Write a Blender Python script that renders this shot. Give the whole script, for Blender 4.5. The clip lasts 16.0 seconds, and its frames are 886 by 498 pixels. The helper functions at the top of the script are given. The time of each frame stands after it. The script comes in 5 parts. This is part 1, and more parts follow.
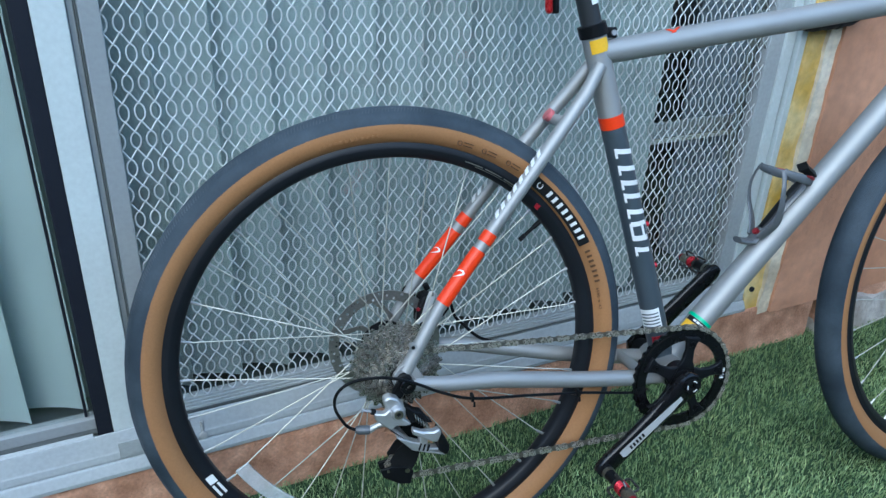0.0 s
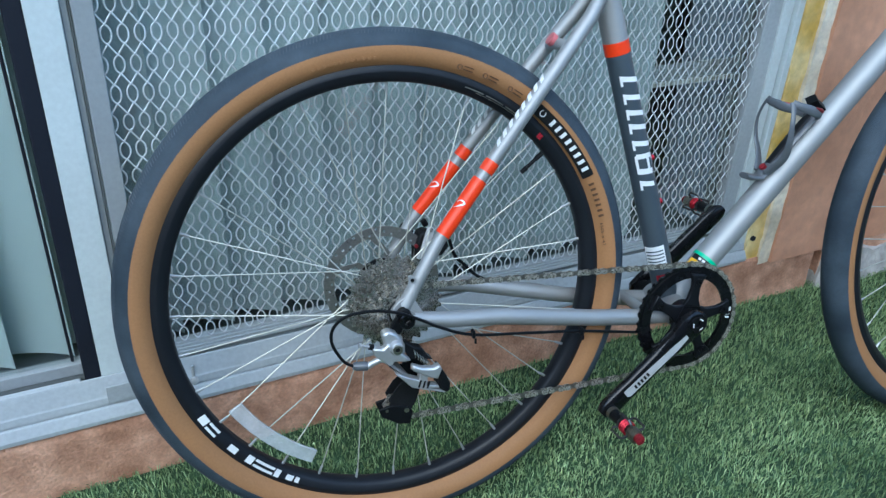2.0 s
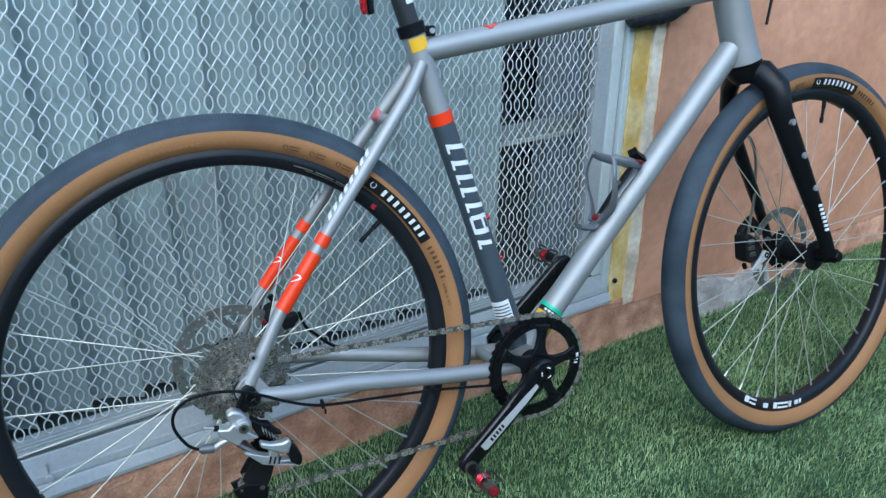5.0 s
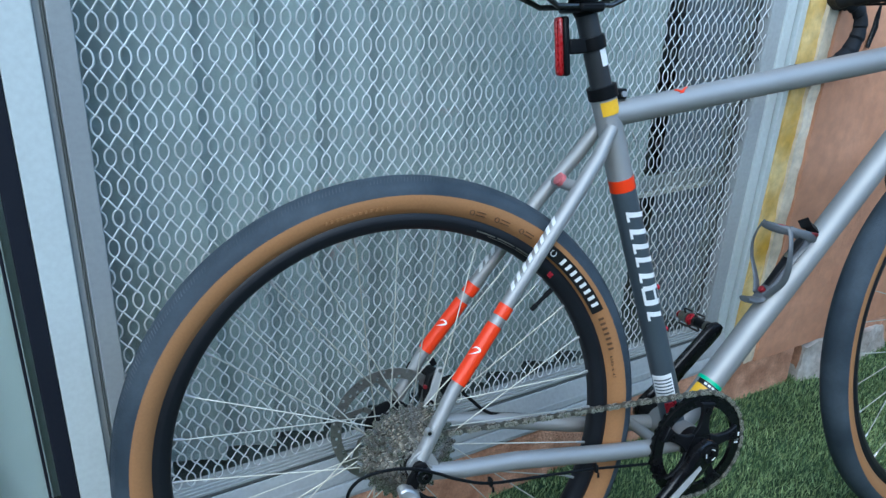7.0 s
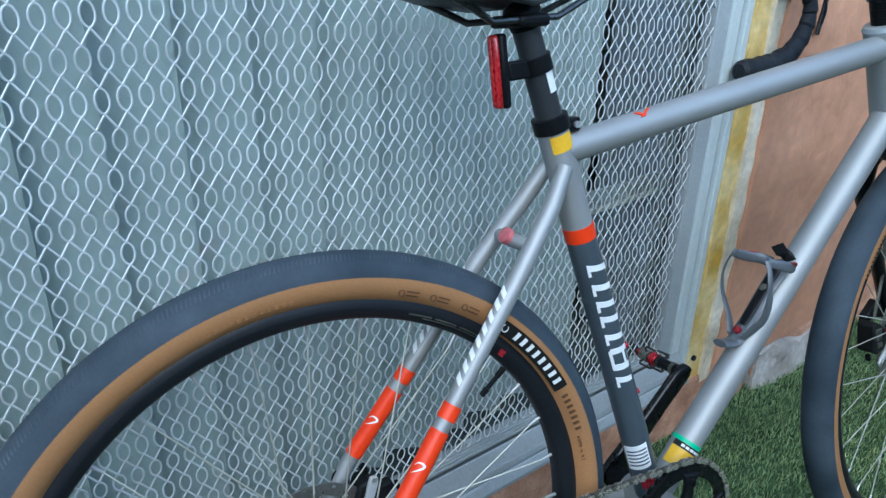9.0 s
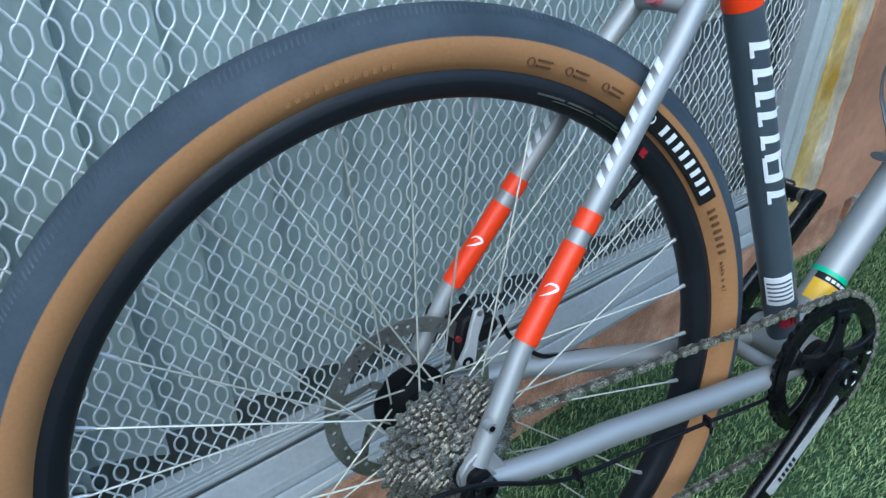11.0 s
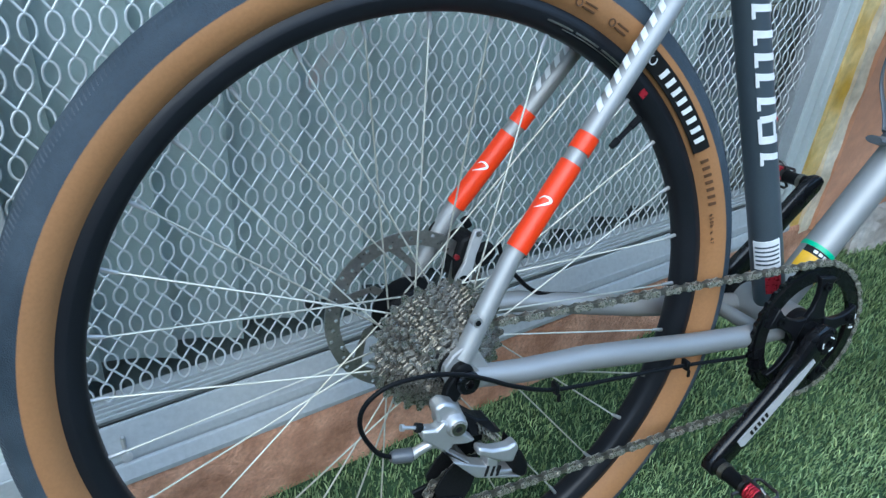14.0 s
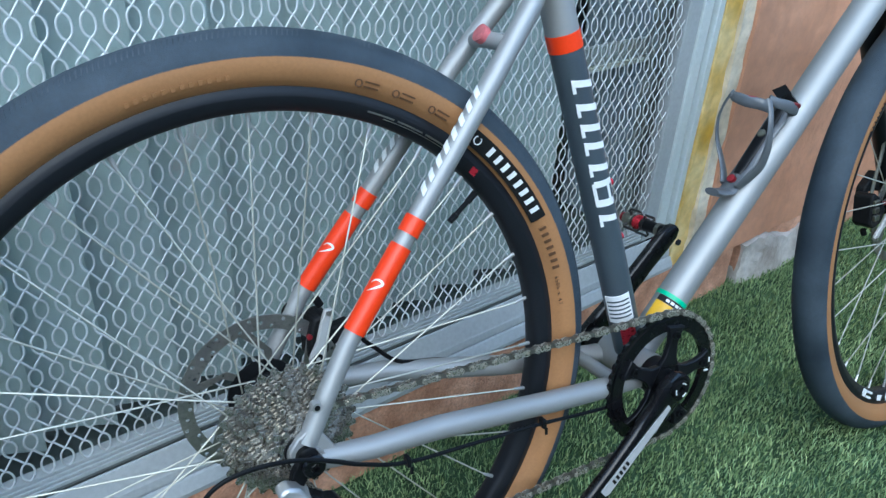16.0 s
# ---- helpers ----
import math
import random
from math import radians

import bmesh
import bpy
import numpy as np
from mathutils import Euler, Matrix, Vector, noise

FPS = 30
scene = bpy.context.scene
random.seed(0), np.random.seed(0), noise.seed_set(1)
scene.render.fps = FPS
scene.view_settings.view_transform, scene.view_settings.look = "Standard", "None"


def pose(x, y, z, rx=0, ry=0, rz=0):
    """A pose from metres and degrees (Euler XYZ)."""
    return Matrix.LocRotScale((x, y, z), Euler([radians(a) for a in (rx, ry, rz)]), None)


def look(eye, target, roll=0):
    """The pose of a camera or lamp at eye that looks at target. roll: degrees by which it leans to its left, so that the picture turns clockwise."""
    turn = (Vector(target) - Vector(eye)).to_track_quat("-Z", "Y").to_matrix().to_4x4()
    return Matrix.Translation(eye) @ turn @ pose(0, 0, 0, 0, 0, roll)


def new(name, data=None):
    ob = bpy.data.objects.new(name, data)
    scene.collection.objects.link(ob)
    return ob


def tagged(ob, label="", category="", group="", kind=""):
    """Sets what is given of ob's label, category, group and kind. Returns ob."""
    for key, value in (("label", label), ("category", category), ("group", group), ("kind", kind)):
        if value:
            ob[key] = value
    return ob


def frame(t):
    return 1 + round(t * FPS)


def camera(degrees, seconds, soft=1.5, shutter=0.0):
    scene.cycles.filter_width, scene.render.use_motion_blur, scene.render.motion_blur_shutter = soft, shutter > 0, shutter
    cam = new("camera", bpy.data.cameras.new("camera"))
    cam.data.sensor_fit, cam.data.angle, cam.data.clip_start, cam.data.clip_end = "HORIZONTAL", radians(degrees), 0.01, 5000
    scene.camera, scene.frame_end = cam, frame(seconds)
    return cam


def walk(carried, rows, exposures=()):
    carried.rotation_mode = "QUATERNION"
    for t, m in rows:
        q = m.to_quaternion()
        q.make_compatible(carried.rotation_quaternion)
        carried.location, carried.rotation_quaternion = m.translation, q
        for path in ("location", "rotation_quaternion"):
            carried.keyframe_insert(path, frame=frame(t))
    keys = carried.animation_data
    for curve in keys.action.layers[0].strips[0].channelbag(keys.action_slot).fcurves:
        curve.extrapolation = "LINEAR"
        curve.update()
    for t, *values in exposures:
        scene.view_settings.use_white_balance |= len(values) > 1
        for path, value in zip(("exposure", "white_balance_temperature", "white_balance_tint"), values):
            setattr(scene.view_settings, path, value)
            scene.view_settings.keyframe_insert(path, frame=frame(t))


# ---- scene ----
cam = camera(60.02, 16.0, soft=1.4)
PATH = [
    (0, (-0.1999, -0.8449, 0.9422), (0.0656, 0.0055, 0.4880), 2.39),
    (0.5, (-0.2315, -0.8199, 0.9276), (0.0347, 0.0116, 0.4399), 3.63),
    (1, (-0.2608, -0.8022, 0.8939), (0.0069, 0.0266, 0.4025), 4.27),
    (1.5, (-0.2413, -0.8211, 0.8608), (0.0226, 0.0104, 0.3720), 4.09),
    (2, (-0.2086, -0.8378, 0.8691), (0.0676, -0.0029, 0.3931), 2.54),
    (2.5, (-0.1806, -0.8621, 0.8753), (0.1093, -0.0218, 0.4172), 2.13),
    (3, (-0.1528, -0.8850, 0.8888), (0.1544, -0.0503, 0.4317), 1.20),
    (3.5, (-0.1080, -0.9048, 0.9037), (0.2363, -0.0846, 0.4470), 0.52),
    (3.7, (-0.0883, -0.9131, 0.9039), (0.2815, -0.1013, 0.4521), 0.16),
    (5.8, (-0.1610, -0.8581, 0.9036), (0.2029, -0.0168, 0.5040), 1.28),
    (6, (-0.1789, -0.8448, 0.9118), (0.1772, -0.0025, 0.5071), 1.50),
    (6.5, (-0.2272, -0.7989, 0.9262), (0.1116, 0.0494, 0.5193), 1.88),
    (7, (-0.2646, -0.7439, 0.9542), (0.0833, 0.1000, 0.5457), 2.89),
    (7.5, (-0.2699, -0.7082, 0.9947), (0.0968, 0.1273, 0.5856), 3.57),
    (8, (-0.2198, -0.6763, 1.0176), (0.1841, 0.1394, 0.6034), 3.70),
    (8.2, (-0.1896, -0.6474, 1.0210), (0.2267, 0.1596, 0.6023), 3.44),
    (10.3, (-0.1814, -0.4070, 0.8438), (0.2698, 0.3393, 0.3544), 0.57),
    (10.5, (-0.1923, -0.4005, 0.8393), (0.2365, 0.3298, 0.3075), 0.78),
    (11, (-0.2102, -0.3918, 0.8173), (0.1858, 0.3312, 0.2513), 0.49),
    (11.5, (-0.2278, -0.3986, 0.7988), (0.1455, 0.3220, 0.2145), 0.67),
    (12, (-0.2389, -0.4107, 0.7847), (0.1304, 0.3143, 0.2033), 1.50),
    (12.5, (-0.2415, -0.4304, 0.7706), (0.1286, 0.2927, 0.1873), 3.70),
    (13, (-0.2499, -0.4530, 0.7458), (0.1257, 0.2667, 0.1619), 4.91),
    (13.5, (-0.2472, -0.4699, 0.7582), (0.1313, 0.2634, 0.1934), 5.35),
    (14, (-0.2377, -0.4819, 0.7643), (0.1442, 0.2695, 0.2263), 4.98),
    (14.5, (-0.2219, -0.4886, 0.7791), (0.1665, 0.2673, 0.2520), 4.85),
    (15, (-0.2020, -0.4940, 0.7965), (0.1955, 0.2578, 0.2704), 4.40),
    (15.5, (-0.1740, -0.5069, 0.8115), (0.2492, 0.2414, 0.3006), 3.77),
    (16, (-0.1562, -0.5203, 0.8175), (0.2943, 0.2209, 0.3199), 3.54),
]
EXPOSURES = [(0, 1.86, 5870, -3), (3.5, 1.95, 5870, -3), (5.8, 1.88, 5870, -3), (8, 1.74, 5870, -3), (10.5, 1.92, 5900, -3), (16, 2.01, 5950, -3)]
walk(cam, [(t, look(eye, target, roll)) for t, eye, target, roll in PATH], EXPOSURES)

# ---- light ----
world = bpy.data.worlds.new("sky")
scene.world = world
world.use_nodes = True
wn = world.node_tree.nodes
sky = wn.new("ShaderNodeTexSky")
sky.sky_type, sky.sun_disc = "NISHITA", False
SUN_EL, SUN_AZ = 45.0, 205.0
sky.sun_elevation, sky.sun_rotation = radians(SUN_EL), radians(SUN_AZ)
sky.air_density, sky.dust_density, sky.ozone_density = 1.0, 0.6, 1.5
world.node_tree.links.new(sky.outputs[0], wn["Background"].inputs[0])
wn["Background"].inputs[1].default_value = 0.15
sun_data = bpy.data.lights.new("sun", "SUN")
sun_data.energy, sun_data.angle, sun_data.color = 0.5, radians(60), (1.0, 0.97, 0.93)
sun = new("sun", sun_data)
az, el = radians(SUN_AZ), radians(SUN_EL)
sun.matrix_world = look((math.sin(az) * math.cos(el) * 20, math.cos(az) * math.cos(el) * 20, math.sin(el) * 20), (0, 0, 0))


# ---- materials ----
def material(name, base, rough=0.5, metal=0.0, vary=0.15, grain=60.0, blotch=6.0, bump=0.0, bump_scale=200.0, coat=0.0, tint=None, rough_vary=0.1, per_object=0.0, spec=0.5):
    """A surface with two scales of colour variation, roughness wear and fine relief, in object metres."""
    m = bpy.data.materials.new(name)
    m.use_nodes = True
    nt = m.node_tree
    b = nt.nodes["Principled BSDF"]
    b.inputs["Metallic"].default_value = metal
    b.inputs["Coat Weight"].default_value = coat
    b.inputs["Specular IOR Level"].default_value = spec
    b.inputs["Coat Roughness"].default_value = 0.12
    tc = nt.nodes.new("ShaderNodeTexCoord")

    def tex(scale, detail=4.0):
        n = nt.nodes.new("ShaderNodeTexNoise")
        n.inputs["Scale"].default_value, n.inputs["Detail"].default_value = scale, detail
        nt.links.new(tc.outputs["Object"], n.inputs["Vector"])
        return n

    def ramp(src, lo, hi):
        r = nt.nodes.new("ShaderNodeMapRange")
        r.inputs[1].default_value, r.inputs[2].default_value = 0.3, 0.7
        r.inputs[3].default_value, r.inputs[4].default_value = lo, hi
        nt.links.new(src, r.inputs[0])
        return r.outputs[0]

    fine, big = tex(grain), tex(blotch, 3.0)
    mul = nt.nodes.new("ShaderNodeMath")
    mul.operation = "MULTIPLY"
    nt.links.new(ramp(fine.outputs[0], 1 - vary * 0.6, 1 + vary * 0.6), mul.inputs[0])
    nt.links.new(ramp(big.outputs[0], 1 - vary, 1 + vary), mul.inputs[1])
    value = mul.outputs[0]
    if per_object:
        oi = nt.nodes.new("ShaderNodeObjectInfo")
        m2 = nt.nodes.new("ShaderNodeMath")
        m2.operation = "MULTIPLY"
        r2 = nt.nodes.new("ShaderNodeMapRange")
        r2.inputs[3].default_value, r2.inputs[4].default_value = 1 - per_object, 1 + per_object
        nt.links.new(oi.outputs["Random"], r2.inputs[0])
        nt.links.new(value, m2.inputs[0])
        nt.links.new(r2.outputs[0], m2.inputs[1])
        value = m2.outputs[0]
    mix = nt.nodes.new("ShaderNodeMix")
    mix.data_type = "RGBA"
    mix.inputs[6].default_value = (*base, 1)
    mix.inputs[7].default_value = (*(tint or base), 1)
    nt.links.new(ramp(big.outputs[0], 0, 1), mix.inputs[0])
    sc = nt.nodes.new("ShaderNodeVectorMath")
    sc.operation = "SCALE"
    nt.links.new(mix.outputs[2], sc.inputs[0])
    nt.links.new(value, sc.inputs["Scale"])
    nt.links.new(sc.outputs[0], b.inputs["Base Color"])
    nt.links.new(ramp(fine.outputs[0], max(rough - rough_vary, 0.02), min(rough + rough_vary, 1)), b.inputs["Roughness"])
    if bump:
        bn = nt.nodes.new("ShaderNodeBump")
        bn.inputs["Strength"].default_value, bn.inputs["Distance"].default_value = 1.0, bump
        nt.links.new(tex(bump_scale, 6.0).outputs[0], bn.inputs["Height"])
        nt.links.new(bn.outputs[0], b.inputs["Normal"])
    return m


M_SILVER = material("silver_frame_paint", (0.36, 0.362, 0.357), 0.57, 0.6, 0.06, 900, 9, 0.00004, 1500, coat=0.1)
M_CHARCOAL = material("charcoal_frame_paint", (0.074, 0.094, 0.112), 0.4, 0.3, 0.08, 700, 9, coat=0.2, spec=0.25)
M_ORANGE = material("orange_decal", (0.80, 0.043, 0.004), 0.4, 0.0, 0.05, 400, 10)
M_WHITE = material("white_decal", (0.78, 0.79, 0.79), 0.45, 0.0, 0.05, 500, 20)
M_TREAD = material("tyre_tread_rubber", (0.032, 0.046, 0.061), 0.66, 0.0, 0.18, 260, 14, 0.0006, 900, tint=(0.050, 0.065, 0.080), spec=0.25)
M_RIB = material("worn_tread_ribs", (0.044, 0.059, 0.074), 0.75, 0.0, 0.25, 300, 25, tint=(0.088, 0.100, 0.114), spec=0.2)
M_TAN = material("tan_sidewall", (0.355, 0.178, 0.078), 0.60, 0.0, 0.12, 350, 11, 0.00015, 1200, tint=(0.315, 0.152, 0.062), spec=0.25)
M_LABEL = material("black_label", (0.012, 0.012, 0.013), 0.45, 0.0, 0.1, 300, 20, spec=0.25)
M_INK = material("brown_ink", (0.10, 0.045, 0.018), 0.6, 0.0, 0.1, 300, 20)
M_RIM = material("black_anodised_rim", (0.012, 0.0135, 0.017), 0.42, 0.1, 0.15, 500, 12, coat=0.08, spec=0.22)
M_STEEL = material("spoke_steel", (0.55, 0.54, 0.47), 0.45, 0.55, 0.12, 300, 30)
M_GREYSTEEL = material("brushed_steel", (0.34, 0.335, 0.30), 0.38, 1.0, 0.35, 500, 60, 0.0001, 900, tint=(0.25, 0.23, 0.17))
M_COG = material("dirty_cog_steel", (0.56, 0.54, 0.50), 0.27, 0.85, 0.35, 400, 90, 0.0001, 700, tint=(0.20, 0.19, 0.165))
M_CHAIN = material("chain_steel", (0.64, 0.60, 0.54), 0.30, 0.8, 0.3, 600, 80, tint=(0.36, 0.33, 0.28))
# darker than the outer plates: shade in the chain's gaps put into the colour
M_CHAININ = material("gap_dark_inner_links", (0.25, 0.24, 0.21), 0.4, 0.8, 0.3, 600, 80, tint=(0.14, 0.13, 0.11))
M_BLACK = material("black_plastic", (0.006, 0.0065, 0.0075), 0.40, 0.0, 0.2, 400, 25, 0.0001, 700, spec=0.14)
M_GLOSSBLACK = material("gloss_black_alloy", (0.004, 0.004, 0.005), 0.26, 0.0, 0.1, 60, 12, coat=0.22, rough_vary=0.04, spec=0.3)
M_CARBON = material("matt_black_carbon", (0.006, 0.0065, 0.008), 0.38, 0.0, 0.12, 500, 15, coat=0.1, spec=0.18)
M_ALLOY = material("silver_alloy", (0.51, 0.51, 0.51), 0.45, 0.75, 0.05, 300, 30, rough_vary=0.04)
M_DARKRED = material("dark_red_anodised", (0.30, 0.02, 0.03), 0.35, 0.5, 0.2, 300, 40)
M_MATTBLACK = material("matt_black_composite", (0.006, 0.0065, 0.0075), 0.62, 0.0, 0.2, 400, 25, 0.0002, 700, spec=0.25)
M_CAGE = material("grey_composite", (0.10, 0.108, 0.118), 0.4, 0.1, 0.12, 300, 20, coat=0.2)
M_BADGE = material("faded_red_badge", (0.50, 0.13, 0.14), 0.4, 0.0, 0.3, 900, 120)
M_RED = material("red_plastic", (0.42, 0.015, 0.02), 0.3, 0.0, 0.1, 300, 20, coat=0.4)
M_REDMETAL = material("red_anodised", (0.55, 0.03, 0.05), 0.3, 0.6, 0.1, 300, 20)
M_GREEN = material("green_tape", (0.03, 0.50, 0.26), 0.4, 0.0, 0.08, 300, 20)
M_YELLOW = material("yellow_sticker", (0.75, 0.42, 0.02), 0.45, 0.0, 0.08, 300, 20)
M_TAPE = material("bar_tape", (0.016, 0.018, 0.022), 0.6, 0.0, 0.2, 300, 30, 0.0003, 500, spec=0.25)
M_SADDLE = material("saddle_cover", (0.070, 0.077, 0.087), 0.55, 0.0, 0.12, 300, 15, 0.0001, 900, spec=0.25)
M_REFLECT = material("clear_reflector", (0.62, 0.65, 0.66), 0.2, 0.0, 0.12, 300, 60, 0.0006, 450, coat=0.5)
M_REFLECT.node_tree.nodes["Principled BSDF"].inputs["Alpha"].default_value = 0.42
M_STUCCO = material("orange_stucco", (0.56, 0.265, 0.15), 0.85, 0.0, 0.16, 45, 3.2, 0.006, 28, tint=(0.60, 0.31, 0.19))
M_YARD = material("grey_render", (0.22, 0.21, 0.20), 0.9, 0.0, 0.15, 30, 2, 0.004, 40)
M_CURB = material("worn_stucco_curb", (0.52, 0.255, 0.15), 0.88, 0.0, 0.26, 190, 22, 0.003, 220, tint=(0.58, 0.33, 0.22))
M_CHIP = material("bare_concrete", (0.42, 0.36, 0.31), 0.9, 0.0, 0.25, 70, 12, 0.006, 60, tint=(0.50, 0.47, 0.43))
M_ALUWHITE = material("white_aluminium", (0.415, 0.44, 0.455), 0.42, 0.0, 0.12, 160, 7, tint=(0.36, 0.385, 0.39))
M_ALUGREY = material("grey_aluminium", (0.37, 0.39, 0.40), 0.45, 0.2, 0.10, 160, 8, tint=(0.33, 0.35, 0.35))
M_ALUBRIGHT = material("bright_white_aluminium", (0.61, 0.66, 0.655), 0.4, 0.0, 0.08, 160, 7, tint=(0.55, 0.60, 0.595))
M_ROTOR = material("rotor_steel", (0.40, 0.40, 0.385), 0.36, 0.9, 0.2, 300, 30, tint=(0.30, 0.29, 0.26))
M_SATIN = material("satin_alloy", (0.50, 0.50, 0.49), 0.5, 0.3, 0.06, 300, 30)
M_DARKSTEEL = material("dark_wire_steel", (0.10, 0.10, 0.10), 0.35, 0.9, 0.2, 300, 40)
M_POST = material("black_anodised_post", (0.035, 0.038, 0.042), 0.38, 0.3, 0.08, 700, 12)
M_MESH = material("mesh_wire", (0.62, 0.645, 0.65), 0.45, 0.25, 0.12, 300, 12)
# dark grey that puts the shade of grooves and gaps into the colour
M_GAP = material("shadow_grey_strip", (0.15, 0.165, 0.165), 0.6, 0.0, 0.12, 200, 8)
M_SEAL = material("black_rubber_seal", (0.012, 0.014, 0.022), 0.6, 0.0, 0.15, 200, 8, spec=0.25)
M_FOAM = material("yellow_filler", (0.72, 0.42, 0.055), 0.8, 0.0, 0.22, 70, 10, 0.004, 50, tint=(0.74, 0.60, 0.31))
M_PLASTER = material("bare_plaster", (0.70, 0.59, 0.42), 0.9, 0.0, 0.22, 80, 12, 0.004, 60, tint=(0.78, 0.70, 0.56))
M_BLIND = material("blind_fabric", (0.455, 0.525, 0.525), 0.8, 0.0, 0.06, 500, 6, 0.0002, 900)
# blue tint puts the glass's sky reflection into the room's colour
M_ROOM = material("sky_tinted_room_wall", (0.42, 0.51, 0.62), 0.9, 0.0, 0.1, 30, 3)
M_ROOMFLOOR = material("room_floor", (0.13, 0.16, 0.16), 0.5, 0.0, 0.2, 40, 5)
M_INSIDE = material("cream_rail", (0.60, 0.60, 0.54), 0.5, 0.0, 0.08, 200, 10)
M_SOIL = material("turf_backing", (0.03, 0.07, 0.028), 0.95, 0.0, 0.3, 300, 12, 0.004, 350, tint=(0.045, 0.09, 0.04))


def turf_material():
    m = material("turf_blades", (0.28, 0.41, 0.195), 0.75, 0.0, 0.24, 90, 5, tint=(0.375, 0.49, 0.26), spec=0.2)
    nt = m.node_tree
    b = nt.nodes["Principled BSDF"]
    old = b.inputs["Base Color"].links[0].from_socket
    geo = nt.nodes.new("ShaderNodeNewGeometry")
    rmp = nt.nodes.new("ShaderNodeValToRGB")
    e = rmp.color_ramp.elements
    e[0].color, e[1].color = (0.32, 0.41, 0.35, 1), (1.35, 1.35, 1.4, 1)
    e.new(0.93).color = (1.2, 1.15, 1.1, 1)
    e.new(0.985).color = (1.5, 1.3, 1.2, 1)
    nt.links.new(geo.outputs["Random Per Island"], rmp.inputs[0])
    mx = nt.nodes.new("ShaderNodeVectorMath")
    mx.operation = "MULTIPLY"
    nt.links.new(old, mx.inputs[0])
    nt.links.new(rmp.outputs[0], mx.inputs[1])
    nt.links.new(mx.outputs[0], b.inputs["Base Color"])
    return m


M_TURF = turf_material()


def pane_material(name, tint):
    """Thin clear glass: a straight view through it, and a mirror share that grows at grazing angles."""
    m = bpy.data.materials.new(name)
    m.use_nodes = True
    nt = m.node_tree
    out = nt.nodes["Material Output"]
    nt.nodes.remove(nt.nodes["Principled BSDF"])
    clear, gloss, mix, facing, power, share_ = (nt.nodes.new(k) for k in ("ShaderNodeBsdfTransparent", "ShaderNodeBsdfGlossy", "ShaderNodeMixShader", "ShaderNodeLayerWeight", "ShaderNodeMath", "ShaderNodeMath"))
    clear.inputs[0].default_value = (*tint, 1)
    gloss.inputs["Roughness"].default_value = 0.04
    power.operation, power.inputs[1].default_value = "POWER", 4.0
    share_.operation, share_.inputs[1].default_value, share_.inputs[2].default_value = "MULTIPLY_ADD", 0.6, 0.06
    nt.links.new(facing.outputs["Facing"], power.inputs[0])
    nt.links.new(power.outputs[0], share_.inputs[0])
    nt.links.new(share_.outputs[0], mix.inputs[0])
    nt.links.new(clear.outputs[0], mix.inputs[1])
    nt.links.new(gloss.outputs[0], mix.inputs[2])
    nt.links.new(mix.outputs[0], out.inputs[0])
    return m


M_PANE = pane_material("window_glass", (0.93, 0.96, 0.96))


